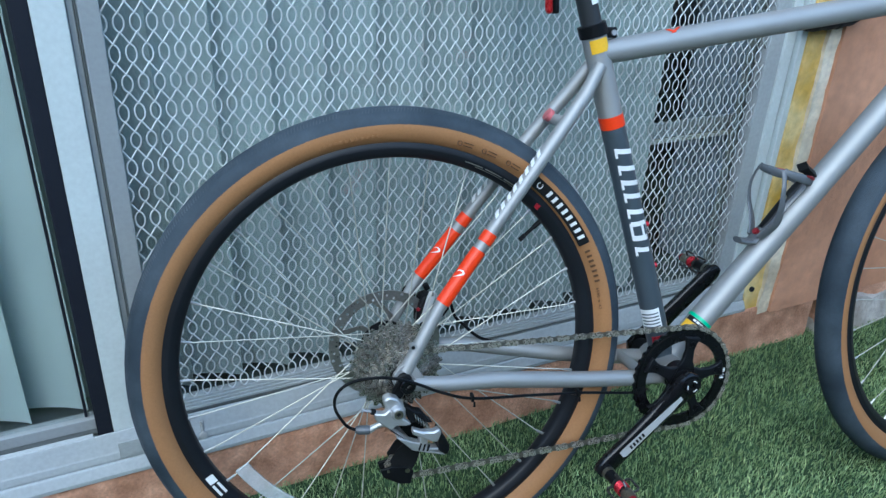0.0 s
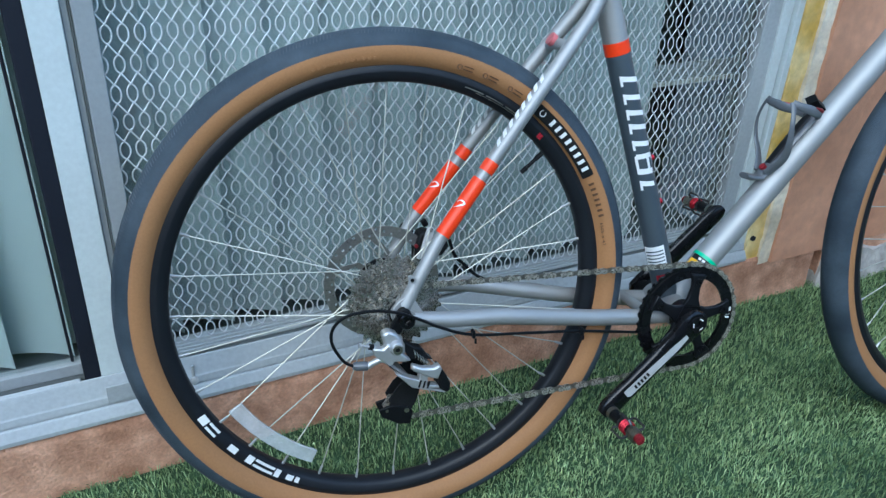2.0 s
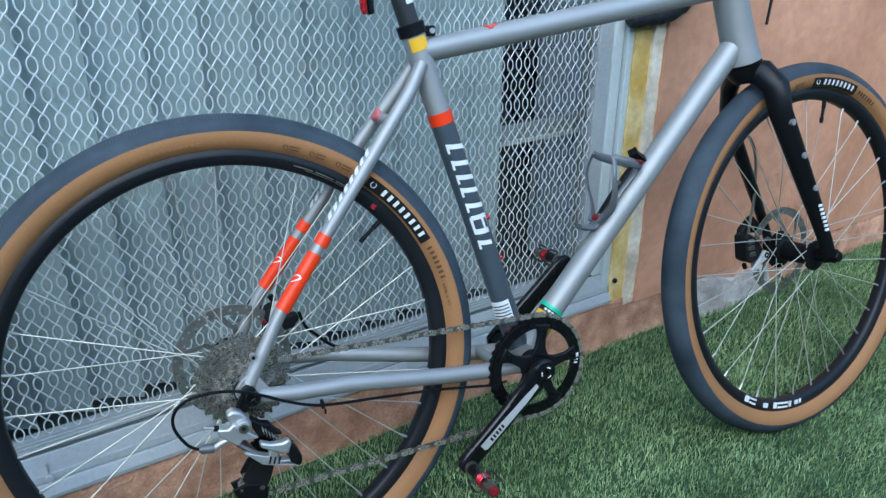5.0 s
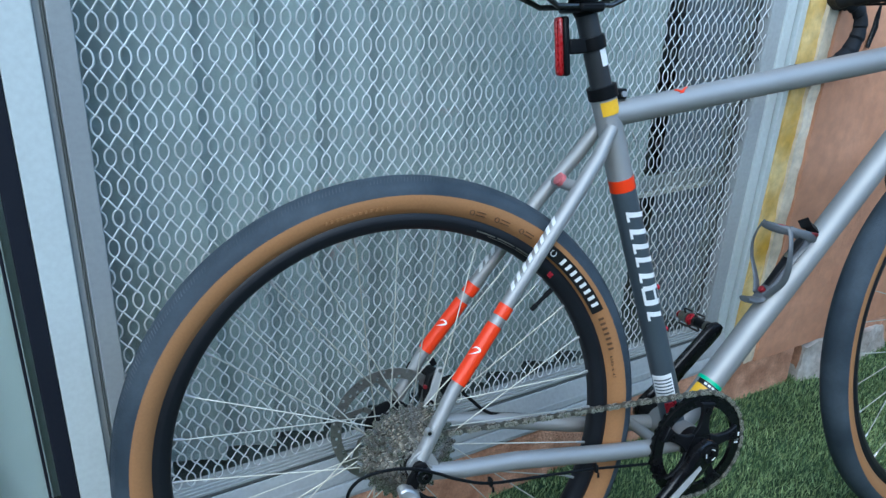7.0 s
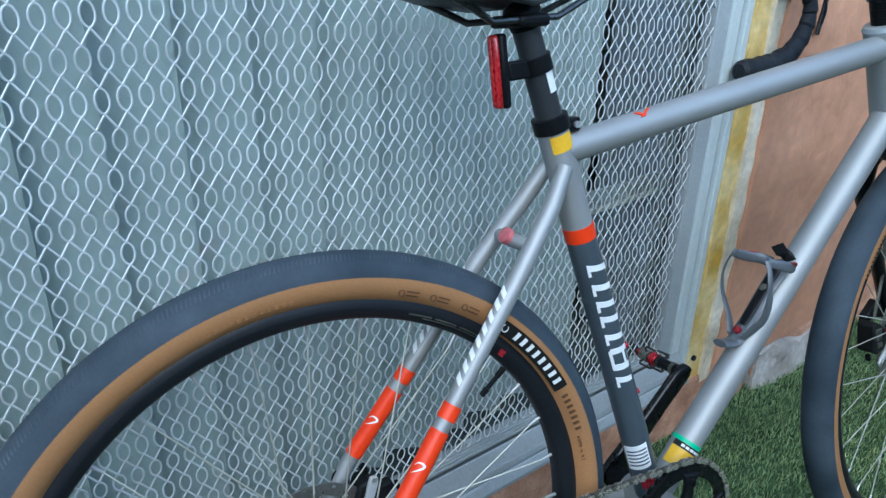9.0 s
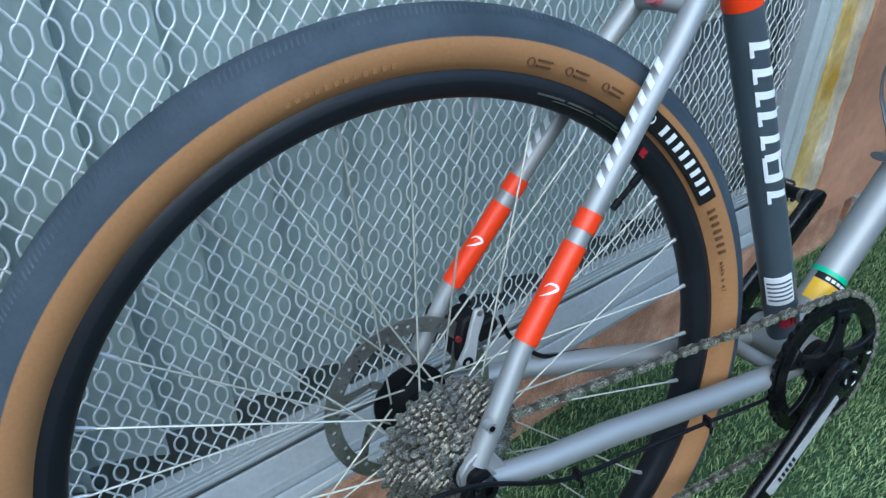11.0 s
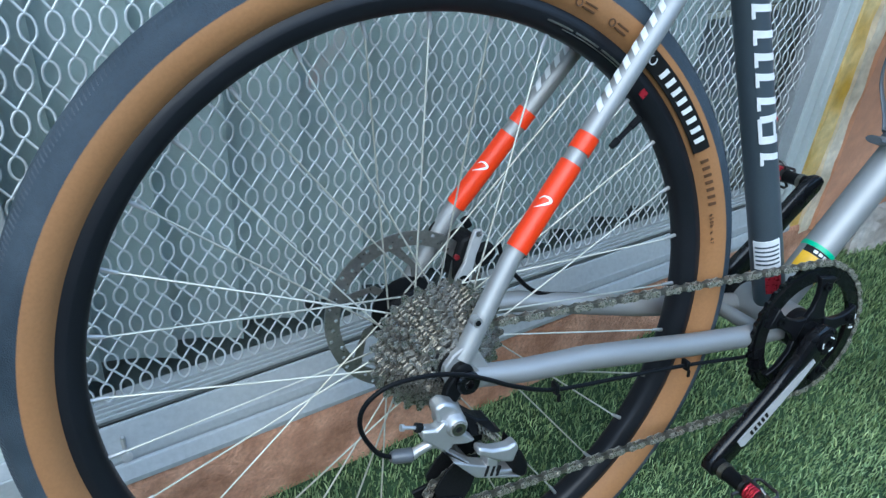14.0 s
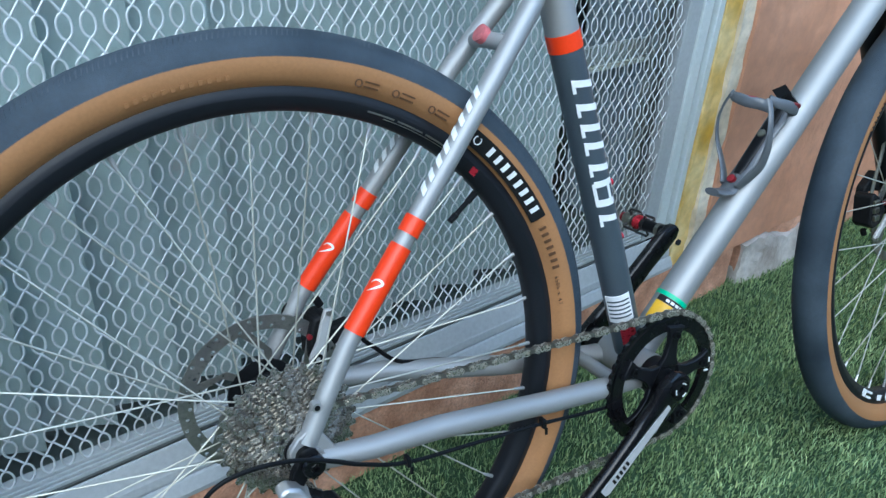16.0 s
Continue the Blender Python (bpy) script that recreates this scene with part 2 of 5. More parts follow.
# ---- mesh building ----
class Geo:
    """Vertices and faces of one part."""

    def __init__(self):
        self.v, self.f = [], []

    def add(self, verts, faces, m=None):
        n = len(self.v)
        self.v += [tuple(m @ Vector(p)) if m else tuple(p) for p in verts]
        self.f += [tuple(i + n for i in face) for face in faces]
        return self

    def box(self, lo, hi, m=None):
        (a, b, c), (d, e, f) = lo, hi
        vs = [(x, y, z) for z in (c, f) for x, y in ((a, b), (d, b), (d, e), (a, e))]
        return self.add(vs, [(3, 2, 1, 0), (4, 5, 6, 7), (0, 1, 5, 4), (1, 2, 6, 5), (2, 3, 7, 6), (3, 0, 4, 7)], m)

    def sweep(self, path, rings, closed=False):
        """rings: one list of points round the path at each station."""
        n = len(rings[0])
        vs = [p for r in rings for p in r]
        k = len(rings)
        fs = []
        for i in range(k if closed else k - 1):
            a, b = i * n, (i + 1) % k * n
            fs += [(a + j, a + (j + 1) % n, b + (j + 1) % n, b + j) for j in range(n)]
        if not closed:
            fs += [tuple(reversed(range(n))), tuple(range((k - 1) * n, k * n))]
        return self.add(vs, fs)

    def tube(self, pts, radii, seg=14, flat=1.0, flat_dir=(0, 1, 0), closed=False):
        """A round tube along pts; flat scales it across flat_dir."""
        p = [Vector(q) for q in pts]
        if not hasattr(radii, "__len__"):
            radii = [radii] * len(p)
        side, rings = None, []
        for i, q in enumerate(p):
            if closed:
                d = (p[(i + 1) % len(p)] - p[i - 1]).normalized()
            else:
                d = (p[min(i + 1, len(p) - 1)] - p[max(i - 1, 0)]).normalized()
            if side is None:
                side = Vector(flat_dir) if abs(d.dot(Vector(flat_dir))) < 0.9 else Vector((0, 0, 1))
            side = (side - d * side.dot(d)).normalized()
            other = d.cross(side)
            rings.append([q + radii[i] * (flat * math.cos(2 * math.pi * j / seg) * side + math.sin(2 * math.pi * j / seg) * other) for j in range(seg)])
        return self.sweep(p, rings, closed)

    def lathe(self, profile, seg=48, centre=(0, 0, 0), closed=True, a0=0.0, a1=360.0):
        """Turns (radius, y) round the y axis through centre; closed: the profile is a loop."""
        full = a1 - a0 >= 359.9
        k = seg if full else seg + 1
        n = len(profile)
        vs = []
        for i in range(k):
            a = radians(a0 + (a1 - a0) * i / seg)
            vs += [(centre[0] + r * math.cos(a), centre[1] + y, centre[2] + r * math.sin(a)) for r, y in profile]
        fs = []
        for i in range(seg):
            b, c = i * n, (i + 1) % k * n
            fs += [(b + j, b + (j + 1) % n, c + (j + 1) % n, c + j) for j in range(n if closed else n - 1)]
        if not full and closed:
            fs += [tuple(range(n)), tuple(reversed(range((k - 1) * n, k * n)))]
        return self.add(vs, fs)

    def disc(self, c, r, y0, y1, seg=24, r1=None):
        """A round plug along y."""
        return self.lathe([(0.0001, y0), (r, y0), (r1 if r1 else r, y1), (0.0001, y1)], seg, c)

    def prism(self, outline, y0, y1, m=None):
        """An (x, z) outline pushed from y0 to y1."""
        n = len(outline)
        vs = [(x, y0, z) for x, z in outline] + [(x, y1, z) for x, z in outline]
        fs = [tuple(range(n)), tuple(reversed(range(n, 2 * n)))] + [(i, i + n, (i + 1) % n + n, (i + 1) % n) for i in range(n)]
        return self.add(vs, fs, m)

    def patch(self, a, b, r, ang0, ang1, t0, t1, side=(0, -1, 0), seg=6, lift=0.0005, skew=0.0):
        """A decal on the tube from a to b: angles round it from side, t along it from 0 to 1."""
        a, b = Vector(a), Vector(b)
        d = (b - a).normalized()
        s = (Vector(side) - d * Vector(side).dot(d)).normalized()
        o = d.cross(s)
        vs = []
        for t in (t0, t1):
            for i in range(seg + 1):
                g = radians(ang0 + (ang1 - ang0) * i / seg)
                c = a.lerp(b, t + skew * (i / seg - 0.5))
                for rr in (r - 0.0006, r + lift):
                    vs.append(c + rr * (math.cos(g) * s + math.sin(g) * o))
        n = 2 * (seg + 1)
        fs = []
        for i in range(seg):
            p = 2 * i
            fs += [(p + 1, p + 3, n + p + 3, n + p + 1), (p, p + 2, p + 3, p + 1), (n + p + 1, n + p + 3, n + p + 2, n + p), (p, n + p, n + p + 2, p + 2)]
        fs += [(0, 1, n + 1, n), (2 * seg, n + 2 * seg, n + 2 * seg + 1, 2 * seg + 1)]
        return self.add(vs, fs)


def part(name, geo, mat, parent=None, label="", at=None, smooth=True, bevel=0.0, angle=35):
    """Links one mesh, as a part under its thing or as a thing."""
    me = bpy.data.meshes.new(name)
    me.from_pydata(geo.v, [], geo.f)
    me.validate()
    bm = bmesh.new()
    bm.from_mesh(me)
    bmesh.ops.recalc_face_normals(bm, faces=bm.faces)
    bm.to_mesh(me)
    bm.free()
    me.materials.append(mat)
    if smooth:
        me.polygons.foreach_set("use_smooth", [True] * len(me.polygons))
        me.set_sharp_from_angle(angle=radians(angle))
    ob = new(name, me)
    if at:
        ob.matrix_basis = at
    if parent:
        ob.parent = parent
    if label:
        tagged(ob, label)
    if bevel:
        bv = ob.modifiers.new("bevel", "BEVEL")
        bv.width, bv.segments, bv.limit_method, bv.angle_limit = bevel, 2, "ANGLE", radians(40)
    return ob


def thing(name, label, category, group="", kind="", at=None):
    ob = new(name)
    ob.empty_display_size = 0.1
    if at:
        ob.matrix_basis = at
    return tagged(ob, label, category, group, kind)


def share(src, name, parent, m):
    """One more piece on the mesh of src."""
    ob = new(name, src.data)
    ob.parent = parent
    ob.matrix_basis = m
    return ob


def smooth_path(pts, n=6):
    """Points on a smooth curve through pts."""
    p = [Vector(q) for q in pts]
    p = [p[0] * 2 - p[1]] + p + [p[-1] * 2 - p[-2]]
    out = []
    for i in range(1, len(p) - 2):
        a, b, c, d = p[i - 1:i + 3]
        for k in range(n):
            t = k / n
            out.append(0.5 * (2 * b + (c - a) * t + (2 * a - 5 * b + 4 * c - d) * t * t + (3 * b - a - 3 * c + d) * t ** 3))
    return out + [p[-2]]


def smooth_values(vals, n=6):
    """Values at the same steps as smooth_path."""
    out = []
    for a, b in zip(vals, vals[1:]):
        out += [a + (b - a) * k / n for k in range(n)]
    return out + [vals[-1]]


# ---- the plan ----
WALL = pose(-0.02785, 0.18573, 0.0045, 0, 0, 9.1)   # x along the wall, y into it, y = 0 at the wire mesh
BIKE = pose(-0.0026, -0.0014, 0.3332, -10.57, 0, -0.25) @ pose(0, 0, 0, 0, 0.106) @ pose(0, 0, -0.339)   # bicycle's base, leaning to the wall
UP = pose(0, 0, 0.339)                                           # from its base to the rear hub

# ---- ground ----
g = Geo()
g.add([(-60, -60, 0), (60, -60, 0), (60, 60, 0), (-60, 60, 0)], [(0, 1, 2, 3)])
ground = part("ground", g, M_SOIL)
tagged(ground, "green artificial turf backing under the bicycle", "ground", kind="structure")


def turf():
    """Short curled blades, thick near the bicycle."""
    rng = np.random.default_rng(4)
    n = 340000
    x = rng.uniform(-0.75, 2.7, n)
    y = rng.uniform(-0.75, 0.72, n)
    keep = (y < 0.178 + 0.162 * x) & (rng.random(n) < np.where(y < -0.45, 0.5, 1.0))
    x, y = x[keep], y[keep]
    n = len(x)
    h = rng.uniform(0.007, 0.017, n)
    w = rng.uniform(0.0006, 0.0011, n)
    a = rng.uniform(0, 2 * np.pi, n)
    tilt = rng.uniform(0.05, 0.8, n) * h
    lean = np.where(rng.random(n) < 0.4, rng.uniform(3.4, 5.4, n), rng.uniform(0, 2 * np.pi, n))
    dx, dy = np.cos(lean) * tilt, np.sin(lean) * tilt
    sx, sy = np.cos(a) * w, np.sin(a) * w
    z = np.zeros(n)
    v = np.stack([np.stack(p, 1) for p in (
        (x - sx, y - sy, z), (x + sx, y + sy, z),
        (x - sx * 0.9 + dx * 0.35, y - sy * 0.9 + dy * 0.35, h * 0.62), (x + sx * 0.9 + dx * 0.35, y + sy * 0.9 + dy * 0.35, h * 0.62),
        (x + dx, y + dy, h * 0.95))], 1).reshape(-1, 3)
    base = np.arange(n) * 5
    quads = np.stack([base, base + 1, base + 3, base + 2], 1)
    tris = np.stack([base + 2, base + 3, base + 4], 1)
    me = bpy.data.meshes.new("grass")
    me.from_pydata(v.tolist(), [], quads.tolist() + tris.tolist())
    me.materials.append(M_TURF)
    return tagged(new("grass", me), "short green artificial grass blades covering the yard", "grass", kind="stuff")


turf()


# ---- house ----
def wall_box(name, lo, hi, mat, label, category="wall", bevel=0.004, smooth=False):
    ob = part(name, Geo().box(lo, hi), mat, at=WALL.copy(), smooth=smooth, bevel=bevel)
    return tagged(ob, label, category, kind="structure")


def rough_block(name, u0, u1, v0, v1, z0, z1, mat, label, nu, nz, amp, scale, parent=None, top=None):
    """A block whose front and top are uneven, as hand-laid render is."""
    g = Geo()
    nt_ = 5
    cols = []
    for i in range(nu + 1):
        u = u0 + (u1 - u0) * i / nu
        zt = z1 + (top(u) if top else 0.0)
        ring = []
        for j in range(nz + 1):
            z = z0 + (zt - z0) * j / nz
            ring.append((u, v0, z))
        for j in range(1, nt_ + 1):
            ring.append((u, v0 + (v1 - v0) * j / nt_, zt))
        ring.append((u, v1, z0))
        out = []
        for k, (uu, vv, zz) in enumerate(ring):
            q = Vector((uu, vv, zz)) * scale
            d = amp * (noise.noise(q) + 0.5 * noise.noise(q * 2.7))
            edge = 0.004 if k == nz else 0.0
            out.append((uu, vv - d + edge if vv < v1 - 1e-6 else vv, zz + (d * 0.6 if nz <= k < len(ring) - 2 else 0) - edge if zz > z0 + 1e-6 else zz))
        cols.append(out)
    g.sweep(None, cols)
    ob = part(name, g, mat, parent, at=None if parent else WALL.copy(), angle=60)
    return tagged(ob, label, "wall", kind="structure")


rough_block("wall_base", -3.2, 1.075, -0.026, 0.20, -0.02, 0.110, M_CURB, "worn orange stucco base below the door sill", 430, 12, 0.0028, 14, top=lambda u: 0.0016 * u - 0.012 * min(max((u - 0.90) / 0.12, 0.0), 1.0))
rough_block("wall_base_east", 1.100, 3.4, -0.028, 0.20, -0.02, 0.092, M_CURB, "broken stucco base at the foot of the wall", 230, 10, 0.007, 16, top=lambda u: -0.020 * noise.noise((u * 9, 3.1, 0)))
rough_block("wall_east", 0.932, 3.4, -0.033, 0.24, 0.094, 2.7, M_STUCCO, "orange painted stucco house wall", 120, 110, 0.002, 9)
wall_box("wall_above", (-3.2, -0.030, 2.12), (0.931, 0.24, 2.7), M_STUCCO, "orange painted stucco wall over the door")
wall_box("wall_west", (-3.2, -0.030, 0.109), (-1.62, 0.24, 2.118), M_STUCCO, "orange painted stucco house wall")
wall_box("wall_room_back", (-3.2, 2.6, -0.05), (3.4, 2.75, 2.7), M_ROOM, "room wall tinted blue for the sky reflected in the glass")
wall_box("wall_room_west", (-3.2, 0.245, -0.05), (-3.05, 2.595, 2.7), M_ROOM, "room wall tinted blue for the sky reflected in the glass")
wall_box("wall_room_east", (3.25, 0.245, -0.05), (3.4, 2.595, 2.7), M_ROOM, "room wall tinted blue for the sky reflected in the glass")
wall_box("ceiling", (-3.2, 0.245, 2.705), (3.4, 2.75, 2.85), M_ROOM, "room ceiling tinted blue for the sky reflected in the glass", "ceiling")
wall_box("floor", (-3.04, 0.205, 0.02), (3.24, 2.59, 0.10), M_ROOMFLOOR, "dark floor inside the room", "floor")
wall_box("wall_lining", (0.8445, 0.1005, 0.138), (0.8590, 0.243, 2.118), M_ROOM, "grey lining of the door opening inside")

# filler and bare plaster between the door frame and the stucco
rough_block("trim_filler", 0.8595, 0.9015, -0.020, 0.12, 0.104, 2.118, M_FOAM, "rough yellow filler strip beside the door frame", 10, 150, 0.004, 22)
rough_block("trim_plaster", 0.902, 0.9315, -0.027, 0.12, 0.092, 2.118, M_PLASTER, "bare cream plaster strip beside the stucco", 6, 150, 0.004, 20)


# sill, in lengthwise strips
def strip(name, u0, u1, profile, mat, parent, label="", bevel=0.0012):
    g = Geo()
    n = len(profile)
    g.add([(u, v, z) for u in (u0, u1) for v, z in profile], [tuple(range(n)), tuple(reversed(range(n, 2 * n)))] + [(i, i + n, (i + 1) % n + n, (i + 1) % n) for i in range(n)])
    return part(name, g, mat, parent, label, smooth=False, bevel=bevel)


def bar(parent, name, lo, hi, mat, label="", bevel=0.0015):
    return part(name, Geo().box(lo, hi), mat, parent, label, smooth=False, bevel=bevel)


sill = thing("door_sill", "white aluminium door sill with two tracks over the stucco base", "sill", kind="structure", at=WALL @ pose(0, 0, 0, 0, -0.1))
strip("front_lip", -1.62, 0.857, [(-0.032, 0.1115), (-0.032, 0.1185), (-0.0245, 0.1325), (-0.0205, 0.1335), (-0.0205, 0.1115)], M_ALUWHITE, sill)
# painted dark for the shaded line behind the lip
strip("drip_channel", -1.62, 0.857, [(-0.0203, 0.1115), (-0.0203, 0.1325), (-0.0175, 0.1345), (-0.0175, 0.1115)], M_GAP, sill)
strip("sill_tread", -1.62, 0.857, [(-0.0173, 0.1115), (-0.0205, 0.1365), (-0.0185, 0.1450), (-0.0170, 0.1475), (-0.0070, 0.1740), (-0.0040, 0.1740), (-0.0040, 0.1115)], M_ALUWHITE, sill)
strip("back_tread", -1.62, 0.857, [(-0.0035, 0.1115), (-0.0035, 0.139), (0.050, 0.140), (0.050, 0.1115)], M_ALUGREY, sill)
strip("inner_ledge", -1.62, 0.857, [(0.0505, 0.1115), (0.0505, 0.137), (0.20, 0.137), (0.20, 0.1115)], M_ROOMFLOOR, sill)
strip("inner_track", -1.62, -0.394, [(0.006, 0.1395), (0.006, 0.163), (0.012, 0.167), (0.018, 0.163), (0.018, 0.1395)], M_ALUWHITE, sill)


def sill_screw(u):
    s = thing("sill_screw", "grey steel screw peg standing on the white sill", "screw", group="sill screws", at=WALL @ pose(u, -0.019, 0.140))
    part("shank", Geo().tube([(0, 0.001, 0.003), (0, 0.004, 0.022)], 0.0022, 8), M_SATIN, s)
    part("head", Geo().tube([(0, 0.002, -0.001), (0, -0.004, 0.0005), (0, -0.0045, 0.0006)], [0.0055, 0.0058, 0.004], 12), M_SATIN, s)
    return s


sill_screw(-0.2455)


# screen door with its woven wire
screen = thing("screen_door", "white metal security screen door with looped wire mesh", "door", at=WALL.copy())
bar(screen, "stile", (-0.3180, -0.006, 0.172), (-0.2945, 0.018, 2.10), M_ALUGREY, "grey metal door stile")
bar(screen, "stile", (0.7830, -0.005, 0.178), (0.8170, 0.018, 2.10), M_ALUWHITE, "grey metal door stile")
bar(screen, "stile_edge", (0.8172, -0.009, 0.178), (0.8400, 0.018, 2.10), M_ALUBRIGHT, "grey metal door stile")
ridges = thing("door_ridge", "ribbed white bottom rail of the screen door", "door rail", at=WALL @ pose(0, 0, 0, 0, -0.1))
for k in range(5):
    # the lowest ridge is set back and coloured dark as the rail's shadow line
    bar(ridges, "ridge", (-0.294, -0.0060 + 0.0014 * k + (0.003 if k == 0 else 0.0), 0.1745 + 0.0050 * k), (0.783, 0.014, 0.1793 + 0.0050 * k), M_GAP if k == 0 else M_ALUWHITE, bevel=0.0008)
bar(screen, "top_rail", (-0.294, -0.005, 2.06), (0.782, 0.018, 2.10), M_ALUGREY)


def woven_wire(u0, u1, z0, z1, v):
    """Upright wires bent to and fro; neighbours cross and leave pointed loops."""
    pitch, row, loop, half = 0.0094, 0.0360, 0.0112, 0.0061
    start_u, start_z = -0.0040, -0.0045
    arc = [(-1, 0), (-0.8, 0.52), (-0.45, 0.88), (0, 1.0), (0.45, 0.88), (0.8, 0.52), (1, 0)]
    first = int((u0 - start_u) / pitch) - 1
    last = int((u1 - start_u) / pitch)
    low = int((z0 - start_z) / row) - 1
    high = int((z1 - start_z) / row) + 1
    vs, fs, n = [], [], 5
    for i in range(first, last + 1):
        cu = start_u + (i + 0.5) * pitch
        pts = []
        for r in range(low, high + 1):
            sgn = 1 if (i + r) % 2 else -1
            zc = start_z + r * row
            for t, s in arc:
                z = zc + t * loop
                if z0 <= z <= z1:
                    pts.append((cu + sgn * (pitch / 2 + half * s), v + sgn * (0.0009 if i % 2 else -0.0009) * t, z))
        base = len(vs)
        for k, (pu, pv, pz) in enumerate(pts):
            a, b = pts[max(k - 1, 0)], pts[min(k + 1, len(pts) - 1)]
            du, dz = b[0] - a[0], b[2] - a[2]
            ln = math.hypot(du, dz)
            nu, nz_ = dz / ln, -du / ln
            for j in range(n):
                c, s = 0.0012 * math.cos(2 * math.pi * j / n), 0.0009 * math.sin(2 * math.pi * j / n)
                vs.append((pu + nu * c, pv + s, pz + nz_ * c))
        for k in range(len(pts) - 1):
            p = base + k * n
            fs += [(p + j, p + (j + 1) % n, p + n + (j + 1) % n, p + n + j) for j in range(n)]
    me = bpy.data.meshes.new("wire_mesh")
    me.from_pydata(vs, [], fs)
    me.polygons.foreach_set("use_smooth", [True] * len(me.polygons))
    me.materials.append(M_MESH)
    ob = new("wire_mesh", me)
    ob.parent = screen
    return tagged(ob, "looped silver wire mesh filling the door", kind="stuff")


woven_wire(-0.296, 0.785, 0.1945, 2.055, 0.0)

# fixed frame round the doors
frame_ = thing("door_frame", "white aluminium frame of the sliding doors", "door frame", kind="structure", at=WALL.copy())
bar(frame_, "jamb", (0.8440, -0.017, 0.140), (0.8590, 0.10, 2.118), M_ALUBRIGHT)
# jamb gaps are filled with dark strips that paint their shade
bar(frame_, "jamb_gap", (0.8402, 0.002, 0.150), (0.8438, 0.05, 2.118), M_SEAL, "dark strip painting the shade of the gap")
bar(frame_, "jamb", (-0.3665, -0.002, 0.140), (-0.3295, 0.10, 2.118), M_ALUBRIGHT)
bar(frame_, "jamb_rebate", (-0.3292, 0.006, 0.140), (-0.3215, 0.10, 2.118), M_ALUGREY)
bar(frame_, "jamb_gap", (-0.3213, 0.008, 0.150), (-0.3185, 0.10, 2.118), M_GAP, "dark strip painting the shade of the gap")
bar(frame_, "jamb", (-1.62, -0.012, 0.135), (-1.58, 0.10, 2.118), M_ALUWHITE)
bar(frame_, "head", (-1.579, -0.006, 2.101), (0.843, 0.10, 2.119), M_ALUWHITE)
bar(frame_, "foot_block", (-0.3640, -0.0230, 0.1370), (-0.3180, -0.0205, 0.165), M_ALUWHITE, "white foot of the frame on the sill")
bar(frame_, "seal", (-0.3880, -0.001, 0.150), (-0.3670, 0.05, 2.118), M_SEAL, "black rubber edge strip")


def glass_door(name, u0, u1, v, label, z0, rail_h, slim=False):
    d_ = thing(name, label, "door", at=WALL.copy())
    bar(d_, "bottom_rail", (u0, v - 0.010, z0), (u1, v + 0.010, z0 + rail_h), M_ALUGREY)
    # on the slim door this dark grey paints the shadow edge under the rail
    bar(d_, "rail_gasket", (u0, v - 0.008, z0 - 0.012), (u1, v + 0.008, z0 - 0.0005), M_GAP if slim else M_SEAL)
    bar(d_, "stile", (u0, v - 0.010, z0 + rail_h + 0.0005), (u0 + 0.012, v + 0.010, 2.09), M_ALUGREY)
    if slim:
        bar(d_, "glass_bead", (u1 - 0.0135, v - 0.004, z0 + rail_h + 0.0005), (u1 - 0.0095, v + 0.004, 2.09), M_SEAL, "thin black glazing bead")
        strip_ = bar(d_, "pane", (u1 - 0.0090, v - 0.002, z0 + rail_h + 0.0005), (u1, v + 0.002, 2.09), M_PANE, "clear glass edge strip", bevel=0)
        strip_.visible_shadow = False
    else:
        bar(d_, "stile", (u1 - 0.030, v - 0.010, z0 + rail_h + 0.0005), (u1, v + 0.010, 2.09), M_ALUGREY)
    p = bar(d_, "pane", (u0 + 0.0125, v - 0.002, z0 + rail_h + 0.0005), (u1 - (0.0140 if slim else 0.0305), v + 0.002, 2.09), M_PANE, "clear glass pane reflecting the sky", bevel=0)
    p.visible_shadow = False
    return d_


glass_door("sliding_door", -1.575, -0.3885, 0.036, "sliding glass door in a white aluminium frame", 0.163, 0.019, True)
glass_door("glass_panel", -0.318, 0.838, 0.036, "fixed glass panel behind the screen door", 0.1425, 0.010)


# vertical blinds, hanging inside
def blind(u, v, width, turn, z0, lean=0.0):
    s = thing("blind_slat", "pale grey-green hanging fabric blind slat", "blind", group="vertical blinds", at=WALL @ pose(u, v, 0, 0, lean, turn))
    g = Geo()
    n = 8
    ring = []
    for z in (z0, 0.8, 1.4, 2.14):
        pts = []
        for k in range(n + 1):
            t = k / n - 0.5
            pts.append((t * width, 0.006 * (1 - 4 * t * t), z))
        back = [(p[0], p[1] + 0.0012, p[2]) for p in reversed(pts)]
        ring.append(pts + back)
    g.sweep(None, ring)
    part("fabric", g, M_BLIND, s, angle=60)
    return s


rb = random.Random(11)
for k in range(-14, 14):
    blind(-0.441 + 0.0777 * k, 0.084 + rb.uniform(-0.001, 0.001), 0.0955, -23 + rb.uniform(-1.5, 1.5), 0.1705 + rb.uniform(-0.002, 0.002))

rail = thing("inner_rail", "pale cream rail behind the screen door", "rail", at=WALL.copy())
bar(rail, "upper_board", (0.610, 0.090, 0.476), (0.838, 0.098, 0.506), M_ALUWHITE)
bar(rail, "lower_board", (0.610, 0.089, 0.4645), (0.838, 0.098, 0.4745), M_INSIDE)

filler_bolt = thing("filler_bolt", "small black bolt head in the yellow filler", "bolt", at=WALL @ pose(0.873, -0.024, 0.158))
part("bolt_head", Geo().tube([(0, 0.006, 0), (0, -0.001, 0), (0, -0.0015, 0)], [0.0055, 0.0055, 0.003], 10), M_SEAL, filler_bolt)

